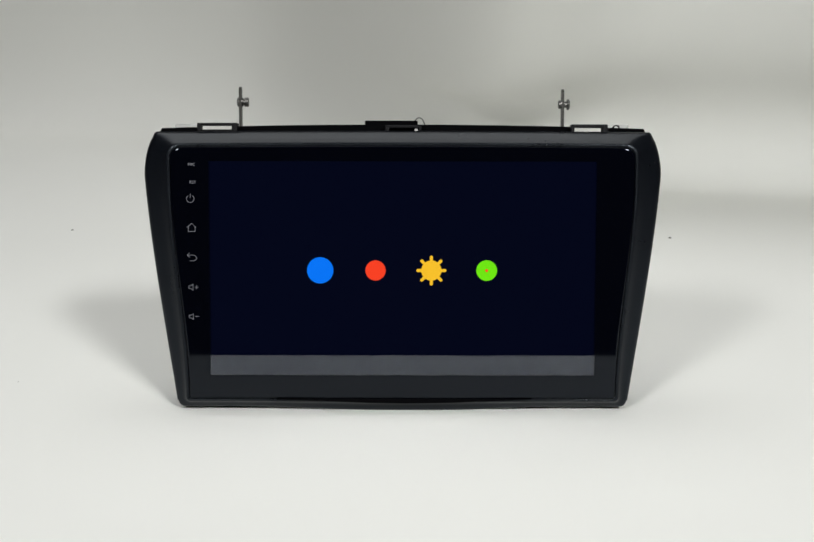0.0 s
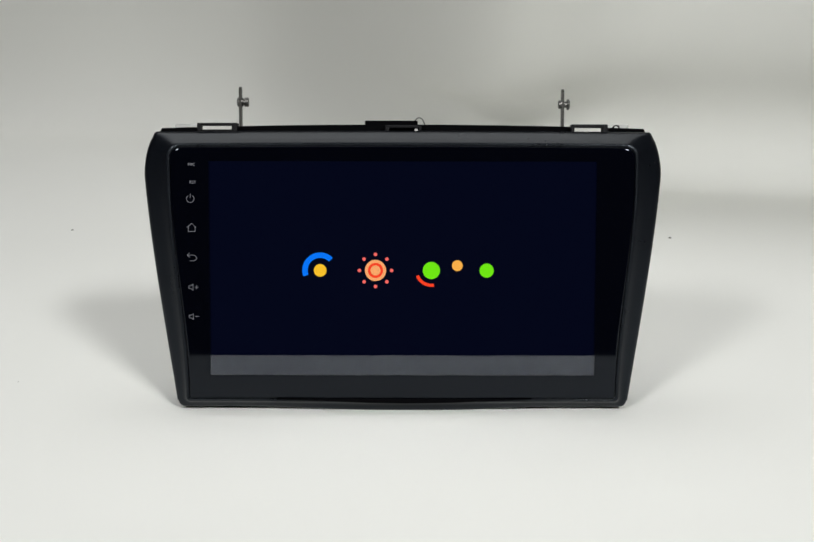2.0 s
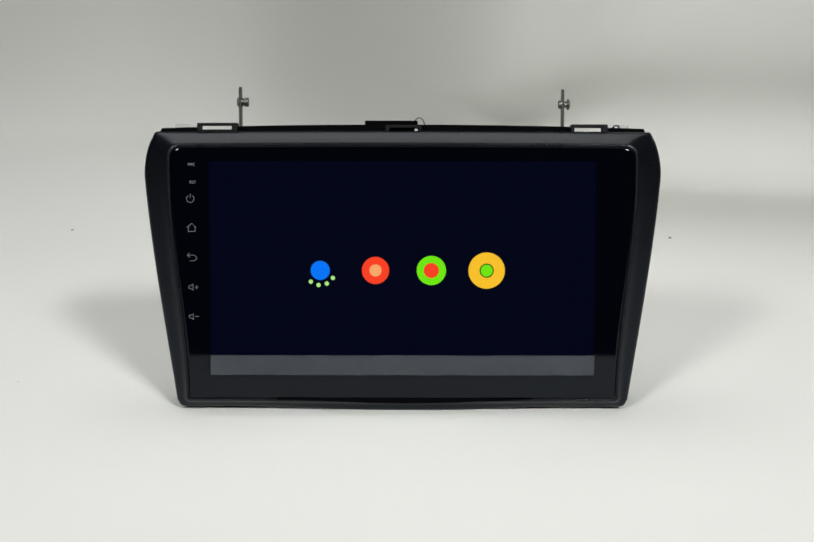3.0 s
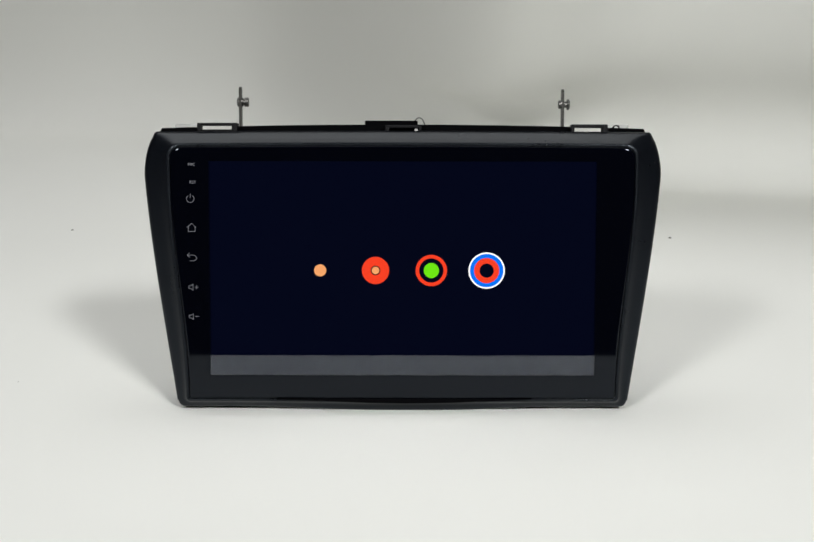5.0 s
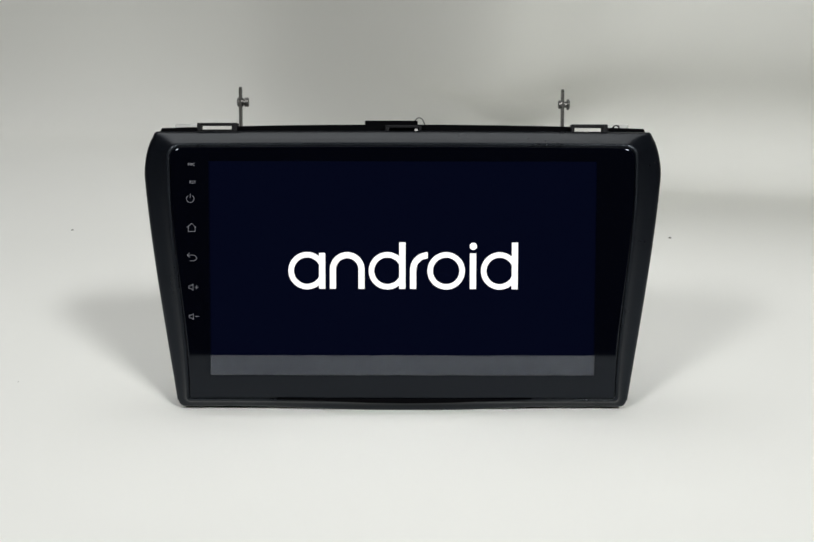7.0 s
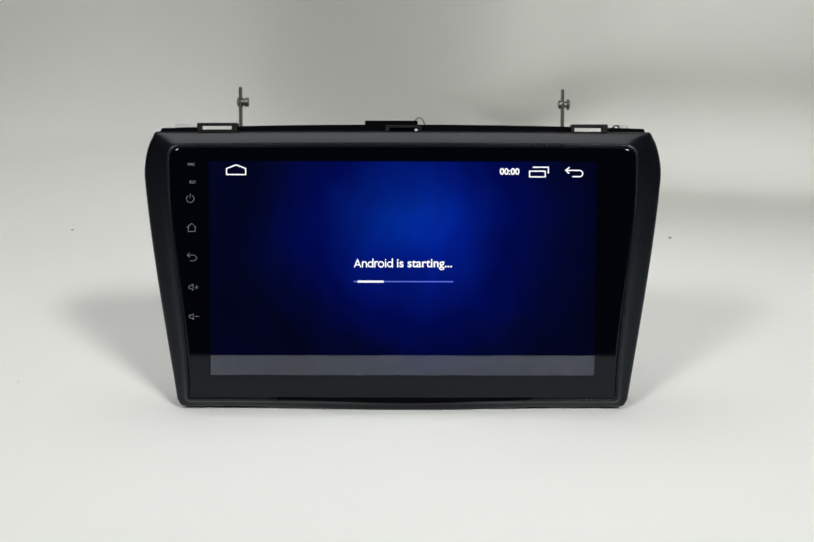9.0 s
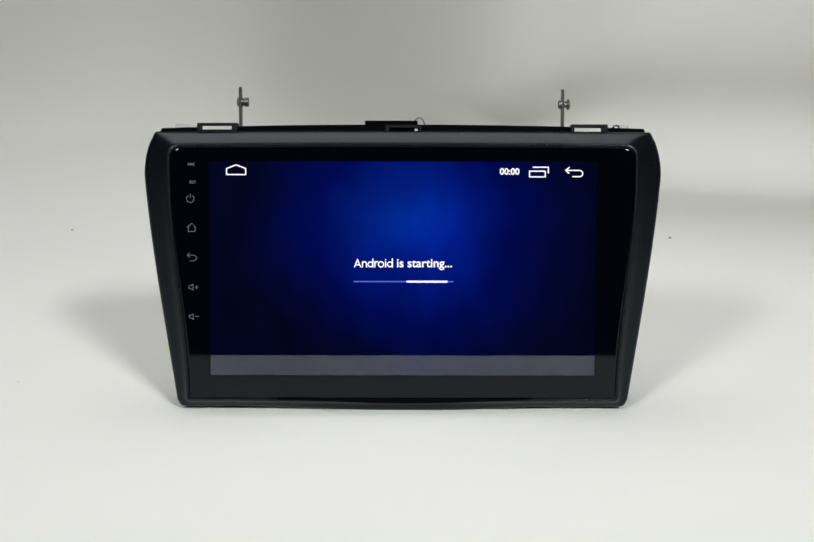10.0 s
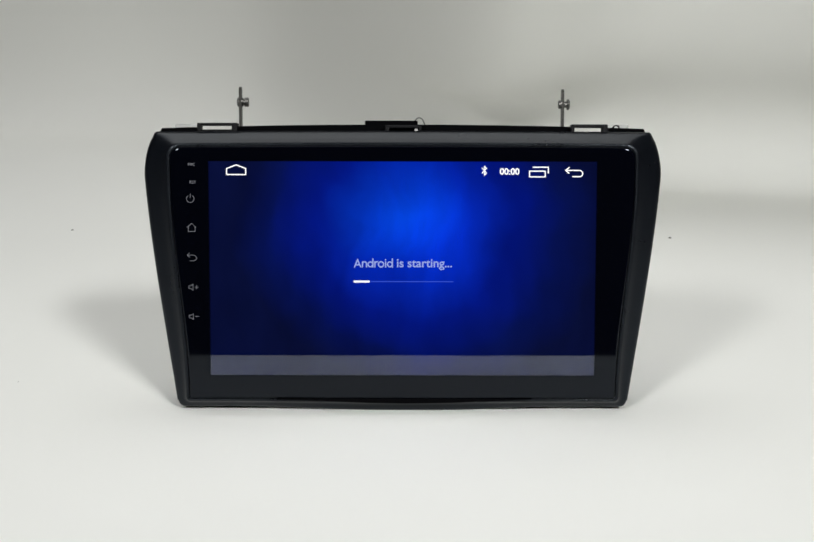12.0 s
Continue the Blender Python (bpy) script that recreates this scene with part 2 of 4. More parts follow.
def loft(loops, name, mat, parent, label="", ease_from=None):
    """Skins a row of (outline, depth function). From the loop ease_from on, depths flow softly round the corners."""
    bm = bmesh.new()
    rings = [[bm.verts.new((x, depth(x, z), z)) for x, z in pts] for pts, depth in loops]
    n = len(rings[0])
    if ease_from is not None:
        for ring in rings[ease_from:]:
            depths = np.array([v.co.y for v in ring])
            for _ in range(90):
                depths = 0.5 * depths + 0.25 * (np.roll(depths, 1) + np.roll(depths, -1))
            for v, d in zip(ring, depths):
                v.co.y = d
    for a, b in zip(rings, rings[1:]):
        for i in range(n):
            bm.faces.new((a[i], a[(i + 1) % n], b[(i + 1) % n], b[i]))
    return part(name, bm, mat, parent, label, smooth=True)


def mixed(a, b, s):
    return [(p[0] + (q[0] - p[0]) * s, p[1] + (q[1] - p[1]) * s) for p, q in zip(a, b)]


GLASS_Y = -0.0035
glass_edge = loop(glass_half, 0.0055, 0.1358, 0.0006, 0.0004, 0.006, 0.0015)
rim = loop(lambda z: glass_half(z) + 0.0012, 0.0044, 0.1370, 0.0006, 0.0004, 0.0066, 0.002)
outer = loop(outer_half, 0.0004, 0.1439, 0.0006, 0.0021, 0.0018, 0.0035)
shoulder_line = loop(outer_half, 0.0004, 0.1439, 0.0006, 0.0021, 0.0100, 0.0050)


def roll_back(x, z):
    """How far back the frame's outer edge lies: the top slopes well back, the sides are nearly flat."""
    top = smoothstep((z - 0.098) / 0.046)
    return 0.0012 + 0.0062 * smoothstep(z / 0.15) * (0.12 + 0.88 * top)


def rise(x, z):
    """How far the sides of the frame rise towards the glass."""
    side = smoothstep((abs(x) - 0.098) / 0.012)
    return -0.00012 * side * smoothstep((0.075 - z) / 0.045) * smoothstep((z - 0.004) / 0.02)


def skin(s):
    """An outline between the rim and the outer edge; its upper corners stay round until close to the edge."""
    return mixed(mixed(rim, shoulder_line, s), mixed(rim, outer, s), smoothstep((s - 0.45) / 0.55))


frame_loops = [
    (glass_edge, lambda x, z: 0.0040),
    (glass_edge, lambda x, z: GLASS_Y + 0.0011 + rise(x, z)),
    (mixed(glass_edge, rim, 0.10), lambda x, z: GLASS_Y + 0.0007 + rise(x, z)),
    (mixed(glass_edge, rim, 0.20), lambda x, z: GLASS_Y + 0.00052 + rise(x, z)),
    (mixed(glass_edge, rim, 0.55), lambda x, z: GLASS_Y + 0.00050 + rise(x, z)),
    (rim, lambda x, z: GLASS_Y + 0.0005 + 0.95 * rise(x, z)),
]
for s_, d_, r_, k_ in ((0.10, 0.0012, 0.06, 0.8), (0.22, 0.0021, 0.15, 0.4), (0.36, 0.0027, 0.28, 0.1), (0.50, 0.0031, 0.42, 0.0), (0.64, 0.0034, 0.57, 0.0), (0.78, 0.0037, 0.72, 0.0),
                       (0.88, 0.0041, 0.84, 0.0), (0.95, 0.0047, 0.94, 0.0), (1.00, 0.0066, 1.06, 0.0), (0.99, 0.0100, 1.20, 0.0), (0.96, 0.0140, 1.30, 0.0), (0.93, 0.0240, 1.30, 0.0), (0.90, 0.0330, 1.30, 0.0)):
    frame_loops.append((skin(s_), lambda x, z, d_=d_, r_=r_, k_=k_: GLASS_Y + d_ + r_ * roll_back(x, z) + k_ * rise(x, z)))
loft(frame_loops, "frame", ABS, unit, ease_from=5, label="matte black plastic surround with a rounded outer edge")

# black printed glass round the display, with a round front edge
W2, H2 = 0.0993, 0.05515         # half the display's opening


def rect_loop(count_from, hx, hz):
    """The opening's outline with as many points as the glass edge, each where the line from the centre crosses the rectangle."""
    out = []
    for x, z in count_from:
        dx, dz = x, z - HC
        k = min(hx / max(abs(dx), 1e-9), hz / max(abs(dz), 1e-9))
        out.append((dx * k, HC + dz * k))
    return out


opening = rect_loop(glass_edge, W2, H2)
for cx, cz in ((1, 1), (1, -1), (-1, 1), (-1, -1)):      # true corners
    best = min(range(len(opening)), key=lambda i: (opening[i][0] - cx * W2) ** 2 + (opening[i][1] - HC - cz * H2) ** 2)
    opening[best] = (cx * W2, HC + cz * H2)
def shrunk(d):
    """The glass outline drawn in by d on all sides."""
    return [(x * (1 - d / 0.115), HC + (z - HC) * (1 - d / 0.065)) for x, z in glass_edge]


ROUND_R = 0.0011                # radius of the glass's front edge
edge_rings = []
for k in range(7):
    a = radians(90 * k / 6)
    edge_rings.append((shrunk(0.0001 + ROUND_R * (1 - math.sin(a))), lambda x, z, a=a: GLASS_Y + ROUND_R * (1 - math.cos(a))))
border = loft([(opening, lambda x, z: 0.0002), (opening, lambda x, z: GLASS_Y), *edge_rings, (shrunk(0.0001), lambda x, z: 0.0035)],
              "glass_border", GLOSS, unit, label="glossy black printed glass border")
for i, f in enumerate(border.data.polygons):
    f.use_smooth = 2 <= i // len(glass_edge) <= 7
pane = part("cover_pane", box(-W2 + 0.00005, W2 - 0.00005, GLASS_Y, GLASS_Y + 0.0008, HC - H2 + 0.00005, HC + H2 - 0.00005), PANE, unit, "clear glass over the display")
pane.visible_shadow = False
display = part("display_panel", box(-W2, W2, 0.0, 0.0002, HC - H2, HC + H2), PANEL, unit, "lit display panel, nearly black with a navy tint")

# black plate standing in for the shade of the gap between glass and lower lip
gap = [(0.001 + 0.066 * k / 24, 0.0058 - 0.0001 * abs(k) / 24) for k in range(-24, 25)] + [(0.001 + 0.066 * k / 24, 0.0055 - 0.0021 * (1 - (k / 24) ** 2) ** 1.4) for k in range(23, -24, -1)]
part("gap_shade_plate", plate(gap, GLASS_Y - 0.0008, GLASS_Y + 0.001), ABS_DULL, unit, "narrow black plate standing in for the shaded gap under the glass")

# back flange along the top
def flange_top(x):
    clip = -0.1060 < x < -0.0875 or 0.0885 < x < 0.1052
    return 0.1433 if clip else 0.1457 + 0.0021 * (1 - (x / 0.128) ** 2)


steps = [-0.1262, -0.120, -0.1061, -0.1059, -0.0876, -0.0874] + [0.012 * k for k in range(-7, 8)] + [0.0884, 0.0886, 0.1051, 0.1053, 0.120, 0.1262]
fl = [(-0.1262, 0.1385), (-0.1272, 0.1440)] + [(x, flange_top(x)) for x in steps] + [(0.1272, 0.1436), (0.1262, 0.1385)]
part("rear_flange", plate(fl, 0.0135, 0.0165), ABS_DULL, unit, "thin black upper flange behind the surround")


def mounting_tab(x0, x1, z0, z1, s0, s1, w0, w1, y0=0.0085, y1=0.0145):
    """A bridge-shaped clip with a slot through it."""
    bm = box(x0, w0, y0, y1, z0, z1, 0.0004)
    box(w1, x1, y0, y1, z0, z1, 0.0004, bm)
    box(x0 + 0.0004, x1 - 0.0004, y0 + 0.0002, y1 + 0.002, s1, z1, 0.0004, bm)
    box(x0 + 0.0004, x1 - 0.0004, y0 + 0.0002, y1, z0 - 0.002, s0, 0.0004, bm)
    return part("mounting_tab", bm, TAB, unit, "slotted black plastic clip")


mounting_tab(-0.1070, -0.0860, 0.1432, 0.1483, 0.1449, 0.1470, -0.1049, -0.0890)
mounting_tab(0.0876, 0.1066, 0.1425, 0.1478, 0.1437, 0.1462, 0.0893, 0.1039)
mounting_tab(-0.0092, 0.0097, 0.1427, 0.1473, 0.1434, 0.1458, -0.0070, 0.0084)
part("clip_pad", box(0.0060, 0.0078, 0.0100, 0.0130, 0.1434, 0.1458, 0.0003), FILM, unit, "small pale pad in the clip")

# metal chassis behind
part("chassis", box(-0.0925, 0.0907, 0.014, 0.100, 0.0112, 0.128, 0.0015), TIN, unit, "folded sheet-steel case behind the surround")
part("rear_cover", box(-0.108, 0.108, 0.0045, 0.016, 0.010, 0.135, 0.002), ABS_DULL, unit, "black plastic rear cover")


def side_bracket(x, tip, mirror):
    """An upright steel strap with a slotted, rounded tip, seen edge on, and its screw."""
    bm = plate([(0.0578, 0.100), (0.0622, 0.100), (0.0622, tip - 0.002), (0.0617, tip - 0.0006), (0.0608, tip), (0.0592, tip), (0.0583, tip - 0.0006), (0.0578, tip - 0.002)], -0.0007, 0.0007)
    bmesh.ops.rotate(bm, verts=bm.verts, cent=(0, 0, 0), matrix=Matrix.Rotation(radians(90), 3, "Z"))
    bmesh.ops.translate(bm, verts=bm.verts, vec=(x, 0.0, 0))
    br = part("side_bracket", bm, STRAP, unit, "upright zinc-plated steel strap")
    z = tip - 0.0085

    def turned(profile, name, label):
        b = bmesh.new()
        prev = None
        for px_, r in profile:
            ring = [b.verts.new((px_ * 0.85, 0.82 * r * math.cos(k * math.pi / 9), 0.82 * r * math.sin(k * math.pi / 9))) for k in range(18)]
            if prev:
                for k in range(18):
                    b.faces.new((prev[k], prev[(k + 1) % 18], ring[(k + 1) % 18], ring[k]))
            else:
                b.faces.new(ring)
            prev = ring
        b.faces.new(prev)
        bmesh.ops.translate(b, verts=b.verts, vec=(x, 0.060, z))
        return part(name, b, STEEL, br, label)

    if mirror > 0:
        turned([(0.0007, 0.0028), (0.0018, 0.0030), (0.0019, 0.0020), (0.0026, 0.0020), (0.0027, 0.0032), (0.0050, 0.0032), (0.0054, 0.0027)], "screw", "small steel screw with a nut")
        turned([(-0.0007, 0.0032), (-0.0016, 0.0033), (-0.0022, 0.0024)], "screw_head", "domed steel screw head")
    else:
        turned([(0.0007, 0.0022), (0.0028, 0.0022), (0.0029, 0.0037), (0.0041, 0.0037), (0.0047, 0.0026)], "screw", "small steel screw with a washer")
        turned([(-0.0007, 0.0029), (-0.0024, 0.0029), (-0.0028, 0.0023)], "screw_head", "domed steel screw head")
    return br


side_bracket(-0.0917, 0.1711, 1)
side_bracket(0.0899, 0.1700, -1)
part("connector_box", box(-0.0205, 0.0080, 0.028, 0.046, 0.120, 0.1507, 0.0006), ABS_DULL, unit, "black socket block on the case")


def wire_loop():
    curve = bpy.data.curves.new("wire", "CURVE")
    curve.dimensions, curve.bevel_depth, curve.bevel_resolution, curve.resolution_u = "3D", 0.00035, 2, 8
    sp = curve.splines.new("BEZIER")
    path = ((0.0055, 0.030, 0.1440), (0.0062, 0.030, 0.1500), (0.0090, 0.031, 0.1523), (0.0112, 0.031, 0.1500), (0.0120, 0.030, 0.1430))
    sp.bezier_points.add(len(path) - 1)
    for p, co in zip(sp.bezier_points, path):
        p.co, p.handle_left_type, p.handle_right_type = co, "AUTO", "AUTO"
    tmp = bpy.data.objects.new("wire", curve)
    mesh = bpy.data.meshes.new_from_object(tmp)
    bpy.data.objects.remove(tmp)
    mesh.materials.append(WIRE)
    ob = new("wire", mesh)
    ob.parent = unit
    return tagged(ob, label="thin grey wire loop")


wire_loop()
part("ear_plate", box(-0.1225, -0.1085, 0.029, 0.0305, 0.120, 0.1487, 0.0006), FILM, unit, "pale plastic ear behind the surround")
part("ear_plate", box(0.1075, 0.1213, 0.029, 0.0305, 0.120, 0.1488, 0.0006), FILM, unit, "pale plastic ear behind the surround")
part("ear_ring", arc_plate(0.0013, 0.0019, 0, 360, 0.0195, 0.021, None, 0.1130, 0.1462), ABS_DULL, unit, "small dark screw eye")

# touch keys printed on the glass, the print given an even glow of its own
KY = GLASS_Y - 0.00006


def kx(p):
    return (p - 775.6) * 0.0002668


def kz(p):
    return 0.0739 + (515 - p) * 0.0002664


def key(name, lines, label, width=0.00021):
    part(name, strokes([[(kx(a), kz(b)) for a, b in ln] for ln in lines], width, KY, GLASS_Y - 0.00001), PRINT, unit, label)


power = [(368.5 + 7.2 * math.cos(radians(a)), 383 - 7.2 * math.sin(radians(a))) for a in range(125, 416, 18)]
key("power_key", [power, [(368.5, 373.5), (368.5, 382)]], "pale power symbol")
key("home_key", [[(364, 436), (364, 446), (377, 446), (377, 436)], [(361.5, 438), (370.5, 430.5), (379, 438)]], "pale house symbol")
back_arc = [(373 + 6 * math.cos(radians(a)), 497 - 5.5 * math.sin(radians(a))) for a in range(90, -91, -18)]
key("back_key", [[(361.5, 491.5), *back_arc, (366, 502.5)], [(365.5, 487.5), (361, 491.5), (366, 495.5)]], "pale bent arrow symbol")
for zc, nm in ((553.5, "volume_up_key"), (610.5, "volume_down_key")):
    lines = [[(363.5, zc - 2.5), (367, zc - 2.5), (371.5, zc - 6), (371.5, zc + 6), (367, zc + 2.5), (363.5, zc + 2.5), (363.5, zc - 2.5)], [(374.5, zc), (382, zc)]]
    if "up" in nm:
        lines.append([(378.2, zc - 4), (378.2, zc + 4)])
    key(nm, lines, "pale loudspeaker symbol", 0.00020)
letters("mic_lettering", "MIC", 0.0021, kx(371.5), KY, kz(320), PRINT, unit, "CENTER")
letters("reset_lettering", "RST", 0.0021, kx(373.5), KY, kz(354), PRINT, unit, "CENTER")

# ---- what the display shows: thin lit pieces that rise out of the panel ----
ROW = gz(521.4)
LIFT, PARK = -0.00012, 0.0012    # depth of a piece that shows, and of one that waits behind the panel
COLOURS = {"B": BLUE, "R": RED, "Y": YELLOW, "G": GREEN, "K": PANEL, "P": PEACH, "W": WHITE}
NAMES = {"B": "blue", "R": "red", "Y": "yellow", "G": "green", "K": "black", "P": "peach", "W": "white"}
MOVES = []                       # (piece, rows), keyed in motions()

# Flat cones, one steeper than the other: as a cone rises through the panel its disc grows.
CONE_R = 44 * PX
SLOPES = (0.015, 0.03, 0.06, 0.12)


def cone_mesh(layer, sides=48):
    bm = bmesh.new()
    h = SLOPES[layer] * CONE_R
    tip = bm.verts.new((0, 0, 0))
    ring = [bm.verts.new((CONE_R * math.cos(2 * math.pi * k / sides), h, CONE_R * math.sin(2 * math.pi * k / sides))) for k in range(sides)]
    for k in range(sides):
        bm.faces.new((tip, ring[k], ring[(k + 1) % sides]))
    bm.faces.new(ring)
    return bm


CONES = {}


def cone_for(slot, colour, layer):
    """The disc of one colour and layer at one of the four places in the row."""
    if (slot, colour, layer) not in CONES:
        CONES[slot, colour, layer] = part("disc", cone_mesh(layer), COLOURS[colour], display, NAMES[colour] + " lit disc")
    return CONES[slot, colour, layer]


# discs from the outside in, with their radii in display steps, at the seconds given
DISCS = (
    ("0 B26;.1 B33;.2 W36 B32;.3 W12 B9;.4 B13;.5 B22;.6 B20;.7 B18;1.1 B18;1.2 P35 K29 B23;1.3 P28 B14;1.4 P16 B6;1.5 Y12.5;2.6 Y12.5;2.7 W11 B8;2.8 B16;2.9 B22;3 B19",
     "4.9 Y12;5 P12;5.1 B16;5.2 B22;5.3 B22 P8;5.4 W23 Y17 G9;5.5 Y23.5 G14;5.6 R23;5.7 R30;5.8 R28;5.9 R17;6 R8;6.1 "),
    ("0 R20;.1 R19;.2 R32;.3 R31 K8;.4 R27 K12 P6;.5 R27 K12.5 P7.5;.6 R27 K12 P7;.7 R27 Y22;.8 Y35;1 Y35;1.1 R31 P2;1.2 R16 P4;1.3 P17 R13 P7;1.5 P17.5 R14 P9;1.8 P18 R14 P9;2 P21 R15 P10;2.2 P20 R14 P8;2.3 R15 P5;2.4 R17;2.5 R25 P4;2.6 R26 P6;2.7 R27 K9 P7;2.9 R27 K10 P7;3 R27 P12",
     "4.9 R24 P4;5 R27 K9.5 P7.5;5.1 R27 K9.5 P7.5;5.2 R23 K12 P7;5.3 R17 K13 B10 W3;5.4 W6;5.5 Y9;5.6 Y8;6 Y7.5;6.1 Y3;6.2 "),
    ("0 Y20;.1 Y14 K5;.2 Y21 G16 K5;.3 G20 K5;.4 G22 K6 R3;.5 G24.5 R8;.6 G28 R14;.7 G30 R19;.8 Y34 R31 K12;.9 Y34 R31 K5;1 Y35;1.4 Y35;1.5 G21.5 Y17;1.6 Y11;1.7 Y9;1.8 ;1.9 ;2 G17;2.1 G14;2.5 G14.5;2.6 R31 K25 G14;2.7 R30 G18;2.8 R23 G20 K4;2.9 G27 R11;3 G29 R15",
     "4.9 R31 K24 G14;5 R31 K24 G15;5.1 R21 G18 K5;5.2 G27 R11;5.3 G27 R13;5.4 G29 R19;5.5 G30 R24;5.6 R31 K10;5.8 R33 K11;6 R35 K14 B5;6.1 R32 B20;6.2 B27 W7;6.3 W34 K7;6.4 W36 K20;6.5 "),
    ("0 G20.5 R3;.1 G20 R11;.2 R16 G4;.3 Y35 R16 K5;.4 Y35.5 K14 R8;.5 Y35.5 K14;.6 Y36 K14 G10;.7 Y34 G13;.8 Y29 G16;.9 Y27 G17;1 Y26 G16;1.1 Y26 G18 K6;1.2 G19 K6;1.3 G20 K8;1.6 G19 K8;1.7 G20;1.8 G20;1.9 G16;2 G14;2.1 G15;2.2 G20;2.3 G33 Y9;2.4 G36 Y10;2.5 G36 Y27 K13 P4;2.6 W36 B30 K14;2.7 P36 R24 K14;2.8 Y36 K14;2.9 Y36 K13;3 Y36 K14 G12",
     "4.9 P36 B31 K14;5 W36 B33 R25 K14;5.1 Y36 K14;5.3 Y36 K14;5.36 Y36 K14;5.4 Y12 K9 Y4;5.5 "))
# where the four places lie along the row
PLACES = (((0, 617), (5.3, 617), (5.4, 613), (5.5, 604), (5.6, 594)), ((0, 723.5), (5.3, 723.5), (5.4, 738), (5.5, 738.5), (5.6, 746)),
          ((0, 831), (5.3, 831), (5.4, 836), (5.5, 846), (5.6, 857), (5.7, 859)), ((0, 937.5), (5.3, 937.5), (5.4, 940)))


def between(table, t):
    """The value at t of a table of (seconds, value), straight from row to row."""
    if t <= table[0][0]:
        return table[0][1]
    for (ta, a), (tb, b) in zip(table, table[1:]):
        if t <= tb:
            return a + (b - a) * (t - ta) / (tb - ta)
    return table[-1][1]


def read_discs(text):
    rows = []
    for item in text.split(";"):
        words = item.split()
        rows.append((float(words[0]), [(w[0], 0.975 * float(w[1:])) for w in words[1:]]))
    return rows


AGAIN = 2.36                     # the row of discs runs through the same changes again after this time


def show_time(t):
    return t if t < 3.01 else t - AGAIN


def discs_at(slot, t):
    """The discs that show at one place, as (colour, layer): radius at the panel."""
    text = DISCS[slot][0 if t < 4.85 else 1]
    rows = read_discs(text)
    s = show_time(t) if t < 4.85 else t
    prev, nxt = rows[0], rows[-1]
    for a, b in zip(rows, rows[1:]):
        if a[0] <= s <= b[0]:
            prev, nxt = a, b
            break
    else:
        prev = nxt = rows[0] if s < rows[0][0] else rows[-1]
    k = 0.0 if nxt[0] == prev[0] else (s - prev[0]) / (nxt[0] - prev[0])
    out = {}
    for which, (_, discs) in enumerate((prev, nxt)):
        above = None
        for layer, (colour, r) in enumerate(discs):
            base = r if above is None else r + SLOPES[layer - 1] / SLOPES[layer] * (above - r)
            above = base
            sides = out.setdefault((colour, layer), [0.0, 0.0])
            sides[which] = base
    # a disc of one colour grows or shrinks; where colours change, one gives way to the next at once
    mixed_ = {c: p + (n - p) * k if p and n else (p if k < 0.8 else 0.0) if p else (n if k >= 0.8 else 0.0) for c, (p, n) in out.items()}
    return {c: r for c, r in mixed_.items() if r > 0}


def disc_moves():
    times = sorted({round(0.1 * i + d, 3) for i in range(0, 67) for d in (0.0, 0.067)})
    for slot in range(4):
        seen = [discs_at(slot, t) for t in times]
        for kind in sorted({k for s in seen for k in s}):
            ob = cone_for(slot, *kind)
            s = SLOPES[kind[1]]
            rows = []
            for t, d in zip(times, seen):
                r = d.get(kind, 0.0) * PX
                y = -s * r if r > 0 else 0.00005
                rows.append((t, pose(gx(between(PLACES[slot], t)), y, ROW)))
            rows.append((12.0, rows[-1][1]))
            MOVES.append((ob, rows))


disc_moves()


def show_rows(x, z, spans, lift=LIFT, end=12.0):
    """A piece that stays in its place and shows during the spans given, each (from, to)."""
    rows = [(0.0, spans and spans[0][0] <= 0)]
    for a, b in spans:
        if a > 0:
            rows += [(a - 0.034, False), (a, True)]
        if b < end:
            rows += [(b - 0.034, True), (b, False)]
    rows.append((end, rows[-1][1]))
    return [(t, pose(x, lift if on else PARK, z)) for t, on in rows]


def cycles(a, b):
    """A span of the repeating show in both of its rounds: from, to, and how much later than the first."""
    return [(a, b, 0.0)] + ([(a + AGAIN, min(b + AGAIN, 4.86), AGAIN)] if 2.85 < a + AGAIN < 4.8 else [])


def moving(ob, path, spans, lift=LIFT):
    """path(s) gives x, z and turn in degrees at a time of the show. Spans: from, to, delay."""
    states = [(0, spans[0][0] - spans[0][2], False)]
    for a, b, late in spans:
        k0, k1 = round(a * 30), round(b * 30)
        if k0 > 0:
            states.append((k0 - 1, a - late, False))
        states += [(k, k / 30 - late, True) for k in range(k0, k1 + 1)]
        states.append((k1 + 1, b - late, False))
    out = []
    for k, s, on in states:
        if out and k <= out[-1][0]:
            out.pop()
        x, z, turn = path(s)
        out.append((k, pose(x, lift if on else PARK, z, 0, -turn, 0)))
    out = [(k / 30, m) for k, m in out] + [(12.0, out[-1][1])]
    MOVES.append((ob, out))


def dot(r, name, mat, label):
    return part(name, plate([(r * PX * math.cos(2 * math.pi * k / 20), r * PX * math.sin(2 * math.pi * k / 20)) for k in range(20)], 0.0, 0.0001), mat, display, label)


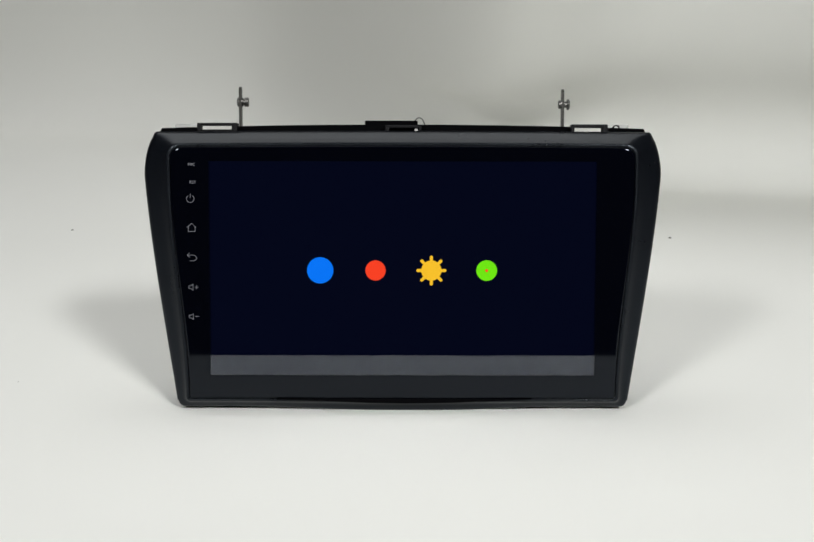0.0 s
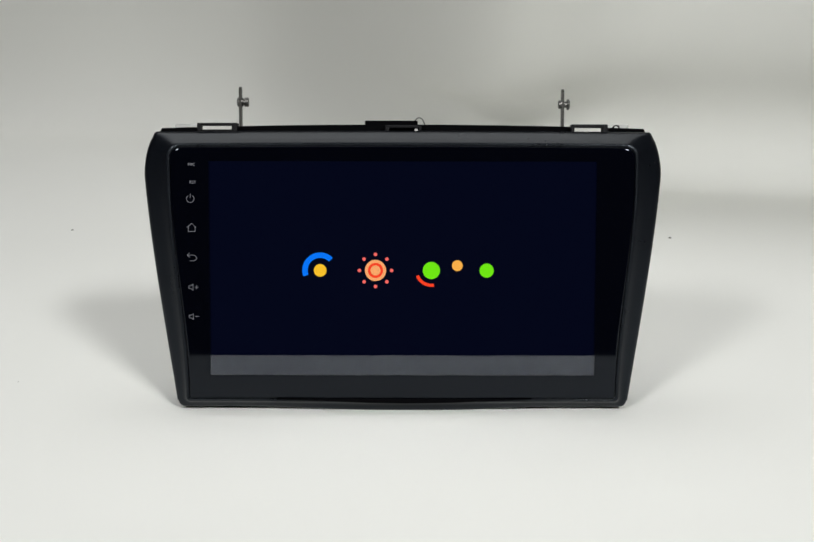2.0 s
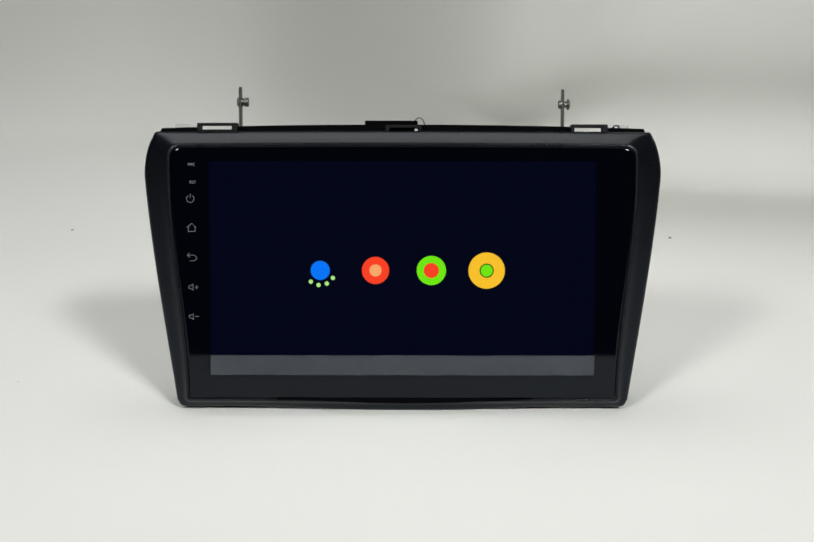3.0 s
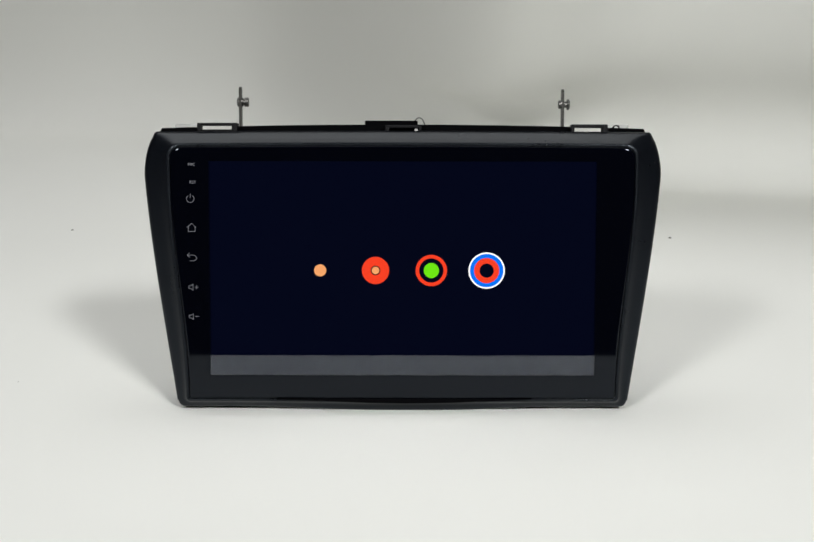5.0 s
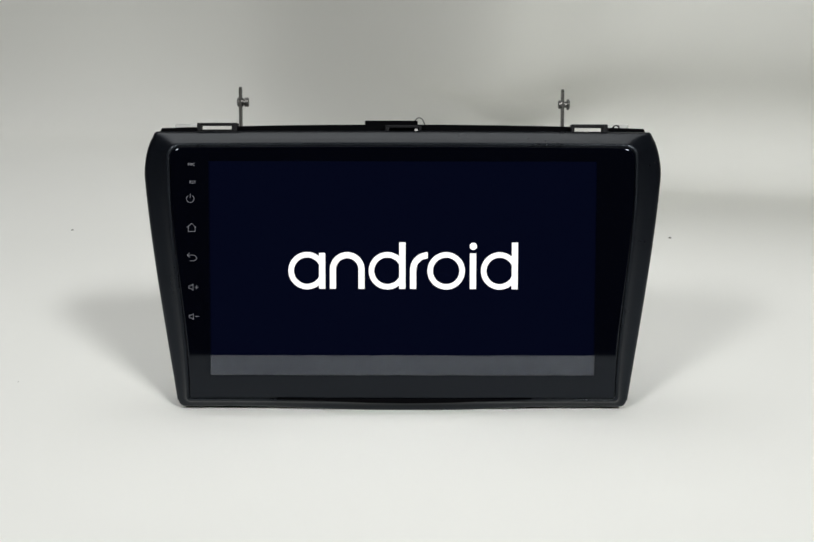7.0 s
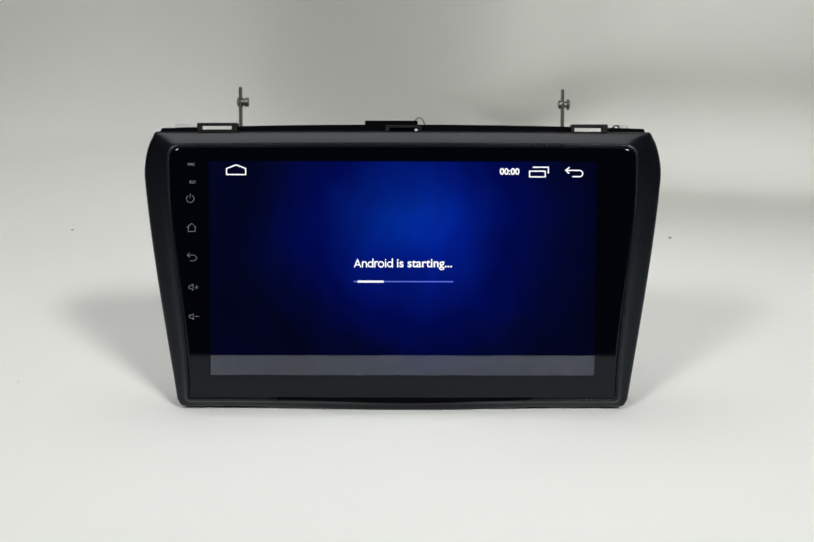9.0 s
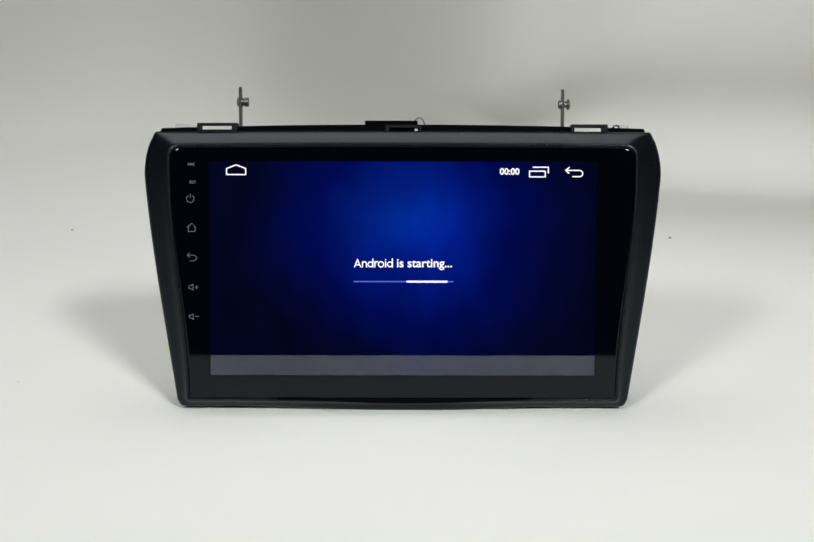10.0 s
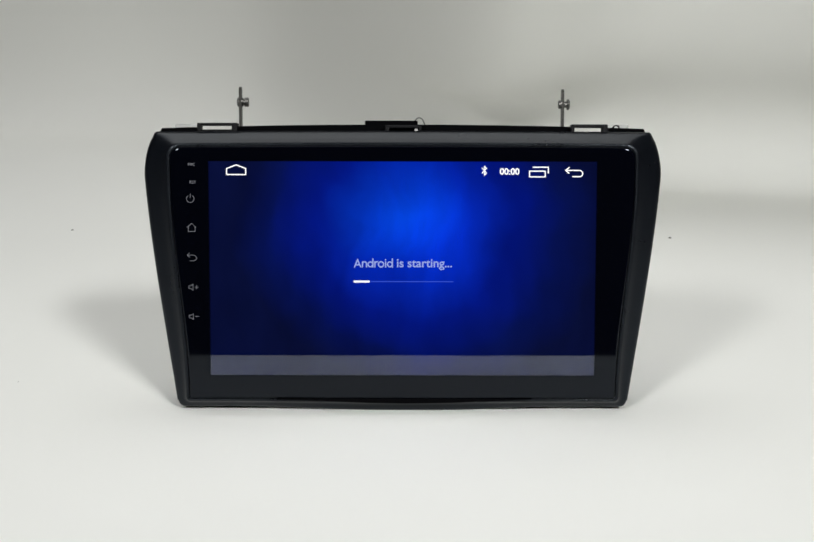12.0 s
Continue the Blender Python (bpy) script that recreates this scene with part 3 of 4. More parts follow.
def capsule(length, width, name, mat, label):
    """A rounded bar that lies along x about its own middle."""
    h, l = width / 2 * PX, (length - width) / 2 * PX
    pts = [(l + h * math.cos(radians(a)), h * math.sin(radians(a))) for a in range(-90, 91, 20)] + [(-l + h * math.cos(radians(a)), h * math.sin(radians(a))) for a in range(90, 271, 20)]
    return part(name, plate(pts, 0.0, 0.0001), mat, display, label)


def orbit(cx, r, angle):
    return gx(cx) + r * PX * math.cos(radians(angle)), ROW + r * PX * math.sin(radians(angle))


# green dots that run round the blue disc
LEAD = ((0.5, -30), (0.55, -58), (0.6, -96), (0.7, -180), (0.8, -310), (0.9, -399), (1.0, -447), (1.1, -479), (1.2, -500))
master = dot(4.2, "orbit_dot", PALE_GREEN, "small pale green lit dot")
for i, last in enumerate((1.12, 1.12, 1.07, 1.05, 1.02)):
    ob = master if i == 0 else share("orbit_dot", master, display)
    moving(ob, lambda s, i=i: (*orbit(617, 28.5, between(LEAD, s) + 33 * i), 0), cycles(0.54 + 0.03 * i, last))

# blue arcs that turn round the yellow disc
B_LEAD = ((1.45, 150), (1.5, 105), (1.6, -20), (1.7, -95), (1.8, -200), (1.9, -270), (2.0, -315), (2.1, -380), (2.2, -420), (2.3, -470), (2.4, -540), (2.5, -565), (2.55, -600))
B_TAIL = ((1.45, 215), (1.5, 190), (1.6, 120), (1.7, 75), (1.8, 15), (1.9, -80), (2.0, -160), (2.1, -205), (2.2, -295), (2.3, -375), (2.4, -465), (2.5, -530), (2.55, -570))
master = part("turning_arc", arc_plate(24 * PX, 34.5 * PX, -18, 18, 0, 0.0001), BLUE, display, "bright blue lit arc")
for i in range(8):
    ob = master if i == 0 else share("turning_arc", master, display)

    def path(s, i=i):
        lead, tail = between(B_LEAD, s) + 18, between(B_TAIL, s) - 18
        return gx(617), ROW, lead + (max(lead, tail) - lead) * i / 7

    moving(ob, path, cycles(1.48, 2.54))

# red dots round the second disc
RING_R = ((1.15, 26), (1.2, 32), (1.25, 31), (1.5, 31), (2.2, 31), (2.3, 28), (2.4, 24))
RING_A = ((1.2, -25), (1.5, -15), (2.0, 0), (2.4, 0))
master = dot(3.5, "spark_dot", PINK, "small pink lit dot")
for i in range(8):
    ob = master if i == 0 else share("spark_dot", master, display)
    moving(ob, lambda s, i=i: (*orbit(723.5, between(RING_R, s), 45 * i + between(RING_A, s)), 0), cycles(1.16, 2.40))
ROD_R = ((1.1, 14), (1.2, 23), (1.26, 30), (2.2, 29), (2.3, 25.5), (2.4, 18), (2.46, 12))
master = capsule(12.5, 5.5, "spark_rod", PINK, "short pink lit rod")
for i in range(8):
    ob = master if i == 0 else share("spark_rod", master, display)
    turn = lambda s, i=i: 45 * i + between(RING_A, s)
    moving(ob, lambda s, turn=turn: (*orbit(723.5, between(ROD_R, s), turn(s)), turn(s)), cycles(1.14, 1.235))
    late_rod = share("spark_rod", master, display)
    moving(late_rod, lambda s, turn=turn: (*orbit(723.5, between(ROD_R, s), turn(s)), turn(s)), cycles(2.25, 2.44))

# yellow spokes of the third disc at the start
SPOKES = (((0.0, 19), (0.1, 19), (0.2, 40)), ((0.0, 21), (0.1, 27), (0.2, 40)), ((0.0, 24), (0.1, 35.5), (0.2, 40.5)))
master = capsule(10, 6, "spoke", YELLOW, "short yellow lit spoke")
for i in range(8):
    for n, reach in enumerate(SPOKES):
        ob = master if i == n == 0 else share("spoke", master, display)
        moving(ob, lambda s, i=i, reach=reach: (*orbit(831, between(reach, s), 45 * i), 45 * i), [(0.0, 0.24, 0.0)], lift=LIFT * 0.6)

# the yellow bar between the second and third place, with the disc at its running end
RUN_X = ((0.82, 724), (0.86, 762), (0.9, 814), (0.97, 831), (1.2, 831))
TAIL_X = ((0.8, 723.5), (1.03, 723.5), (1.1, 800), (1.14, 831), (1.2, 831))
master = part("broad_bar", plate([(-18 * PX, -35.3 * PX), (18 * PX, -35.3 * PX), (18 * PX, 35.3 * PX), (-18 * PX, 35.3 * PX)], 0.0, 0.0001), YELLOW, display, "broad yellow lit bar")
for i in range(4):
    ob = master if i == 0 else share("broad_bar", master, display)
    moving(ob, lambda s, i=i: (gx(between(TAIL_X, s) + 18 + (between(RUN_X, s) - between(TAIL_X, s) - 36) * i / 3), ROW, 0), cycles(0.867, 1.09), lift=-0.00042)
runner = dot(35.3, "running_disc", YELLOW, "yellow lit disc")
moving(runner, lambda s: (gx(between(RUN_X, s)), ROW, 0), cycles(0.84, 1.06), lift=-0.00044)
follower = share("running_disc", runner, display)
moving(follower, lambda s: (gx(between(TAIL_X, s)), ROW, 0), cycles(1.0, 1.13), lift=-0.00043)

# thick green arc about the third place, and thin red arcs after it
G_TURN = ((1.45, 0), (1.5, 0), (1.6, 70), (1.7, 85), (1.8, 160), (1.9, 200), (2.0, 260))
thick = part("thick_arc", arc_plate(13 * PX, 26 * PX, -118, 118, 0, 0.0001), GREEN, display, "broad green lit arc")
moving(thick, lambda s: (gx(831), ROW, between(G_TURN, s)), cycles(1.53, 1.95), lift=-0.00003)
R_LEAD = ((1.95, 215), (2.0, 200), (2.1, 60), (2.2, -70), (2.3, -220), (2.4, -380), (2.5, -415), (2.6, -450))
R_TAIL = ((1.95, 240), (2.0, 280), (2.1, 205), (2.2, 110), (2.3, -10), (2.4, -80), (2.5, -105), (2.6, -100))
master = part("thin_arc", arc_plate(25.5 * PX, 31.5 * PX, -20, 20, 0, 0.0001), RED, display, "thin red lit arc")
for i in range(9):
    ob = master if i == 0 else share("thin_arc", master, display)

    def path(s, i=i):
        lead, tail = between(R_LEAD, s) + 20, between(R_TAIL, s) - 20
        return gx(831), ROW, lead + (max(lead, tail) - lead) * i / 8

    moving(ob, path, cycles(1.98, 2.56))

# a blue wedge that runs round the green disc at the fourth place
W_TURN = ((0.78, 50), (0.9, 0), (1.0, -55), (1.1, -180), (1.2, -330), (1.3, -440))
wedge = part("thick_arc", arc_plate(16.5 * PX, 26.5 * PX, -22, 22, 0, 0.0001), DEEP, display, "deep blue lit wedge")
moving(wedge, lambda s: (gx(937.5), ROW, between(W_TURN, s)), cycles(0.84, 1.27), lift=-0.00042)

# the peach ball that jumps from the third place to the fourth
BALL_X = ((1.75, 838), (1.8, 846), (1.9, 865), (2.0, 881), (2.1, 898), (2.2, 914), (2.28, 930))
BALL_Z = ((1.75, 534), (1.8, 538), (1.9, 524), (2.0, 512), (2.1, 519), (2.2, 543), (2.28, 525))
ball = dot(10.5, "jumping_ball", AMBER, "amber lit dot")
moving(ball, lambda s: (gx(between(BALL_X, s)), gz(between(BALL_Z, s)), 0), cycles(1.74, 2.27))

# ---- the mark that the pieces draw together ----
LOGO = -0.00028


def fixed(ob, x, z, a, b=12.0, lift=LOGO):
    MOVES.append((ob, show_rows(x, z, [(a, b)], lift)))


def slab(x0, x1, y0, y1, name, mat, a, b=12.0, lift=LOGO, label=""):
    w, h = (x1 - x0) / 2 * PX, (y1 - y0) / 2 * 0.000268
    ob = part(name, plate([(-w, -h), (w, -h), (w, h), (-w, h)], 0, 0.0001), mat, display, label)
    fixed(ob, gx((x0 + x1) / 2), gz((y0 + y1) / 2), a, b, lift)
    return ob


def ring_piece(cx, r0, r1, a0, a1, name, mat, a, b=12.0, lift=LOGO, cy=522, label=""):
    ob = part(name, arc_plate(r0 * PX, r1 * PX, a0, a1, 0, 0.0001), mat, display, label)
    fixed(ob, gx(cx), gz(cy), a, b, lift)
    return ob


for cx, t0, cut in ((592, 5.84, 19), (746.5, 6.13, 19), (859.5, 6.42, 0), (962.5, 6.44, 19)):
    ring_piece(cx, 25.4, 36.2, cut, 360 - cut, "mark_ring", WHITE, t0, label="white lit ring")
for x0, x1, y0, y1, t0 in ((614.8, 627, 487.5, 557, 5.54), (635.5, 647.5, 519.3, 557, 5.86), (690.5, 702.5, 519.3, 557, 6.1), (769, 781.3, 467, 492, 5.87), (769, 781.3, 492, 535, 5.95), (769, 781.3, 535, 557, 6.07),
                           (789.8, 802, 519.3, 557, 6.18), (905, 917.3, 488, 557, 6.44), (985.5, 997.5, 467, 557.5, 6.38)):
    slab(x0, x1, y0, y1, "mark_bar", WHITE, t0, label="white lit upright bar")
ring_piece(669, 21.5, 33.5, 90, 180, "mark_arch", WHITE, 5.86, cy=519.5, label="white lit quarter arch")
ring_piece(669, 21.5, 33.5, 0, 90, "mark_arch", WHITE, 5.95, cy=519.5, label="white lit quarter arch")
for cx, a0, t0 in ((592, 275, 5.57), (592, 205, 5.66), (592, 150, 5.74), (746.5, 200, 6.05), (962.5, 240, 6.36)):
    ring_piece(cx, 25.4, 36.2, a0, 341, "mark_arc", WHITE, t0, label="white lit part of a ring", lift=LOGO * 0.97 + 0.000002 * (a0 - 200) / 75)
slab(789.8, 802, 546, 557, "mark_block", WHITE, 6.06, 6.26, LIFT, "white lit block")
slab(905, 917, 488, 530, "colour_bar", BLUE, 6.14, 6.28, LOGO * 1.1, "blue lit bar")
ring_piece(824, 21.8, 34, 90, 180, "mark_arch", WHITE, 6.26, cy=520, label="white lit quarter arch")
ob = dot(7.2, "mark_dot", WHITE, "white lit dot")
fixed(ob, gx(911.5), gz(474.5), 6.5)
# coloured pieces under and before the white ones
slab(635.5, 647.5, 519.3, 557, "colour_bar", RED, 5.56, 5.88, LIFT, "red lit bar")
ring_piece(669, 21.5, 33.5, 90, 180, "colour_arch", RED, 5.58, 5.88, LIFT, 519.5, "red lit arch")
ring_piece(669, 21.5, 33.5, 0, 90, "colour_arch", PEACH, 5.76, 5.88, LIFT, 519.5, "peach lit arch")
ring_piece(669, 21.5, 33.5, 0, 90, "colour_arch", GREEN, 5.86, 6.0, LIFT * 1.2, 519.5, "green lit arch")
slab(690.5, 702.5, 519.3, 548, "colour_bar", GREEN, 5.88, 6.14, LOGO * 1.1, "green lit bar")
ring_piece(669, 21.5, 33.5, 0, 34, "colour_arch", GREEN, 5.96, 6.1, LOGO * 1.1, 519.5, "short green lit arc")
slab(690.5, 702.5, 548, 557, "colour_bar", RED, 5.88, 6.06, LOGO * 1.1, "red lit block")
slab(622, 634, 487, 499.5, "square_block", WHITE, 5.46, 5.55, LIFT, "white lit square")
slab(636, 647.5, 547.5, 556.5, "square_block", PEACH, 5.46, 5.55, LIFT, "peach lit block")
slab(905, 917, 540, 557, "colour_bar", BLUE, 6.06, 6.2, LIFT, "blue lit bar")
slab(905, 917, 488, 557, "colour_bar", GREEN, 6.16, 6.46, LIFT, "green lit bar")
slab(905, 917, 487, 496, "colour_bar", PEACH, 6.36, 6.54, LOGO * 1.15, "peach lit block")
# blue petals, then blue dots, where the second ring will be
PETAL_R = ((5.36, 16), (5.4, 19), (5.5, 24.5), (5.56, 29))
master = capsule(20, 7, "petal", BLUE, "blue lit petal")
for i in range(12):
    ob = master if i == 0 else share("petal", master, display)
    moving(ob, lambda s, i=i: (*orbit(738.5, between(PETAL_R, s), 30 * i), 30 * i), [(5.38, 5.54, 0.0)])
master = dot(4.2, "ring_dot", DEEP, "small deep blue lit dot")
for i in range(12):
    ob = master if i == 0 else share("ring_dot", master, display)
    moving(ob, lambda s, i=i: (*orbit(746, 31, 30 * i + 15 + (s - 5.6) * 20), 0), [(5.58, 6.14, 0.0)])
# turning arcs at the fourth place
A_TURN = ((5.36, 160), (5.4, 130), (5.5, 45), (5.6, -52), (5.65, -90))
wide_arc = part("thick_arc", arc_plate(18 * PX, 37 * PX, -146, 146, 0, 0.0001), YELLOW, display, "broad yellow lit arc")
moving(wide_arc, lambda s: (gx(942), ROW, between(A_TURN, s)), [(5.37, 5.62, 0.0)])
TURN = ((5.56, -70), (5.6, -90), (5.7, -80), (5.8, -180), (5.9, -270), (6.0, -320), (6.1, -390), (6.2, -450), (6.3, -480), (6.4, -550), (6.5, -658), (6.56, -680))
arc_a = part("slim_arc", arc_plate(28.5 * PX, 38 * PX, -40, 40, 0, 0.0001), GREEN, display, "slim green lit arc")
arc_b = part("slim_arc", arc_plate(28.5 * PX, 38 * PX, -36, 36, 0, 0.0001), YELLOW, display, "slim yellow lit arc")
arc_c = part("slim_arc", arc_plate(24 * PX, 38 * PX, -58, 46, 0, 0.0001), YELLOW, display, "slim yellow lit arc")
ARC_X = ((5.6, 955), (5.8, 958), (6.0, 961.5), (6.6, 962.5))
moving(arc_a, lambda s: (gx(between(ARC_X, s)), ROW, between(TURN, s) + 35), [(5.85, 6.54, 0.0)], lift=LOGO * 1.2)
moving(arc_b, lambda s: (gx(between(ARC_X, s)), ROW, between(TURN, s) - 38), [(5.65, 6.42, 0.0)], lift=LOGO * 0.9)
moving(arc_c, lambda s: (gx(between(ARC_X, s)), ROW, between(TURN, s) + 35), [(5.65, 5.86, 0.0)], lift=LOGO * 0.9)

# ---- the start picture: a blue sheet with its symbols, comes forward over the mark ----
UP, DOWN = -0.0011, 0.0030
SWITCH = 8.3
SLOT = (gx(681.5), gx(873.5), gz(544.8), gz(540.6))


def slotted_sheet(y0, y1):
    """A sheet as large as the display with a narrow slot for the progress bar."""
    x0, x1, z0, z1 = SLOT
    bm = box(-W2, W2, y0, y1, HC - H2, z0)
    box(-W2, W2, y0, y1, z1, HC + H2, 0, bm)
    box(-W2, x0, y0, y1, z0, z1, 0, bm)
    box(x1, W2, y0, y1, z0, z1, 0, bm)
    return bm


wallpaper = part("wallpaper", slotted_sheet(0.0, 0.00008), WALLPAPER, unit, "glowing deep blue start picture on the display")
MOVES.append((wallpaper, [(0.0, pose(0, DOWN, 0)), (SWITCH - 0.05, pose(0, DOWN, 0)), (SWITCH, pose(0, UP, 0)), (12.0, pose(0, UP, 0))]))
veil = part("dim_layer", slotted_sheet(0.0, 0.00002), VEIL, wallpaper, "faint dark layer over the picture")
MOVES.append((veil, [(0.0, pose(0, -0.00006, 0)), (11.9, pose(0, -0.00006, 0)), (11.98, pose(0, 0.0003, 0)), (12.0, pose(0, 0.0003, 0))]))
part("progress_track", box(SLOT[0] - 0.0005, SLOT[1] + 0.0005, 0.00034, 0.0004, gz(543.5), gz(541.9)), TRACK, wallpaper, "thin pale blue progress line")
part("track_backing", box(SLOT[0] - 0.0008, SLOT[1] + 0.0008, 0.00042, 0.0005, SLOT[2] - 0.0003, SLOT[3] + 0.0003), WALLPAPER, wallpaper, "blue backing behind the progress line")
SY = -0.00012


def wx(p):
    return gx(p) * 0.991


def wz(p):
    return 0.0739 + (gz(p) - 0.0739) * 0.998 + 0.0002


def sign(name, lines, label, width=0.00060):
    return part(name, strokes([[(wx(a), wz(b)) for a, b in ln] for ln in lines], width, SY, SY + 0.00004), WHITE, wallpaper, label)


sign("home_symbol", [[(436.5, 338), (436.5, 326.5), (455, 319.5), (473.2, 326.5), (473.2, 338), (436.5, 338)]], "white lit house outline")
sign("recent_symbol", [[(1020, 330.5), (1050, 330.5), (1050, 341.5), (1020, 341.5), (1020, 330.5)], [(1027, 323), (1056, 323), (1056, 334)]], "white lit symbol of two windows")
bend = [(1116 + 6.3 * math.cos(radians(a)), 335 - 6 * math.sin(radians(a))) for a in range(90, -91, -18)]
sign("back_symbol", [[(1090, 329), *bend, (1103, 341)], [(1096, 323.5), (1089.5, 329), (1096, 334.5)]], "white lit bent arrow")
letters("clock_text", "00:00", 0.00455, wx(981.5), SY, wz(337), WHITE, wallpaper, "CENTER", 0.00012)
blue_tooth = sign("wireless_symbol", [[(928.5, 325), (937, 334), (933, 338.5), (933, 321), (937, 325.5), (928.5, 334.5)]], "small white lit wireless symbol", 0.0005)
MOVES.append((blue_tooth, [(0.0, pose(0, 0.0006, 0)), (11.7, pose(0, 0.0006, 0)), (11.78, pose(0, 0, 0)), (12.0, pose(0, 0, 0))]))


def word_strokes():
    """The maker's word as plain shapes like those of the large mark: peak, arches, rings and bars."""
    low, mid = 514.4, 509.3

    def bend_(cx, cy, r, a0, a1):
        return [(cx + r * math.cos(radians(a0 + (a1 - a0) * k / 12)), cy - r * math.sin(radians(a0 + (a1 - a0) * k / 12))) for k in range(13)]

    lines = [[(683.3, low), (689.1, 500.2), (695.1, low)], [(685.6, 510.2), (692.8, 510.2)]]
    lines += [[(698.6, low), (698.6, 504.3)], [(698.6, 508.6), *bend_(702.5, 508.4, 3.9, 170, 0), (706.4, low)]]
    lines += [bend_(713.9, mid, 4.7, 0, 360), [(718.6, 498.9), (718.6, low)]]
    lines += [[(722.4, low), (722.4, 504.3)], bend_(727.0, 509.0, 4.7, 178, 84)]
    lines += [bend_(734.2, mid, 5.1, 0, 360), [(743.0, low), (743.0, 504.3)], [(743.0, 499.9), (743.0, 500.4)]]
    lines += [bend_(751.2, mid, 4.7, 0, 360), [(755.9, 498.9), (755.9, low)]]
    return [[(gx(x), gz(z)) for x, z in ln] for ln in lines]


def caption(mat, y, label, wide):
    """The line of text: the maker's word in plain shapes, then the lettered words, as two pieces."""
    a = part("word_shapes", strokes(word_strokes(), 0.00060 * wide, 0, 0.00003), mat, wallpaper, label + " peak, arches and rings of a word")
    a.matrix_basis = pose(0, y, 0)
    b = letters("caption_text", "is starting...", 0.00634, gx(763.8), y, gz(514.5), mat, wallpaper, "LEFT", 0.00008 * wide)
    tagged(b, label=label + " lettering")
    return a, b


caption(WHITE, SY, "white lit", 1.0)
# the words fade: a bluish layer of the same strokes comes forward over them
for ob in caption(FADE, 0.0006, "faded bluish lit", 1.12):
    back, front = ob.matrix_basis.copy(), ob.matrix_basis.copy()
    back.translation.y, front.translation.y = 0.0007, SY - 0.00008
    MOVES.append((ob, [(0.0, back), (11.9, back), (11.98, front), (12.0, front)]))
track_fade = part("track_fade", box(SLOT[0], SLOT[1], 0.0003, 0.00033, gz(543.7), gz(541.7)), FADE_LINE, wallpaper, "faded blue progress line")
MOVES.append((track_fade, [(0.0, pose(0, 0.0007, 0)), (11.9, pose(0, 0.0007, 0)), (11.98, pose(0, 0, 0)), (12.0, pose(0, 0, 0))]))

# bright runs on the progress line, as shares of its length over one round
ROUND = 1.56
RUN_A = (((0, 0), (0.1, 0), (0.2, 0.04), (0.3, 0.13), (0.4, 0.19), (0.5, 0.25), (0.6, 0.36), (0.7, 0.47), (0.8, 0.65), (0.9, 0.8), (1.0, 0.94), (1.06, 1.02)),
         ((0, 0), (0.1, 0.2), (0.2, 0.30), (0.3, 0.51), (0.4, 0.67), (0.5, 0.8), (0.6, 1.0), (0.7, 1.3), (1.06, 1.4)))
RUN_B = (((0.75, 0), (1.0, 0), (1.1, 0.32), (1.2, 0.53), (1.3, 0.74), (1.4, 0.95), (1.44, 1.02)),
         ((0.75, 0), (0.8, 0.09), (0.9, 0.31), (1.0, 0.64), (1.1, 0.85), (1.2, 0.94), (1.3, 1.2), (1.44, 1.4)))
TRACK_L = SLOT[1] - SLOT[0]
PIECE = 0.20 * TRACK_L
master = part("progress_run", box(-PIECE / 2, PIECE / 2, 0.00018, 0.00026, gz(544.6), gz(540.8)), WHITE, wallpaper, "bright white run of the progress line")
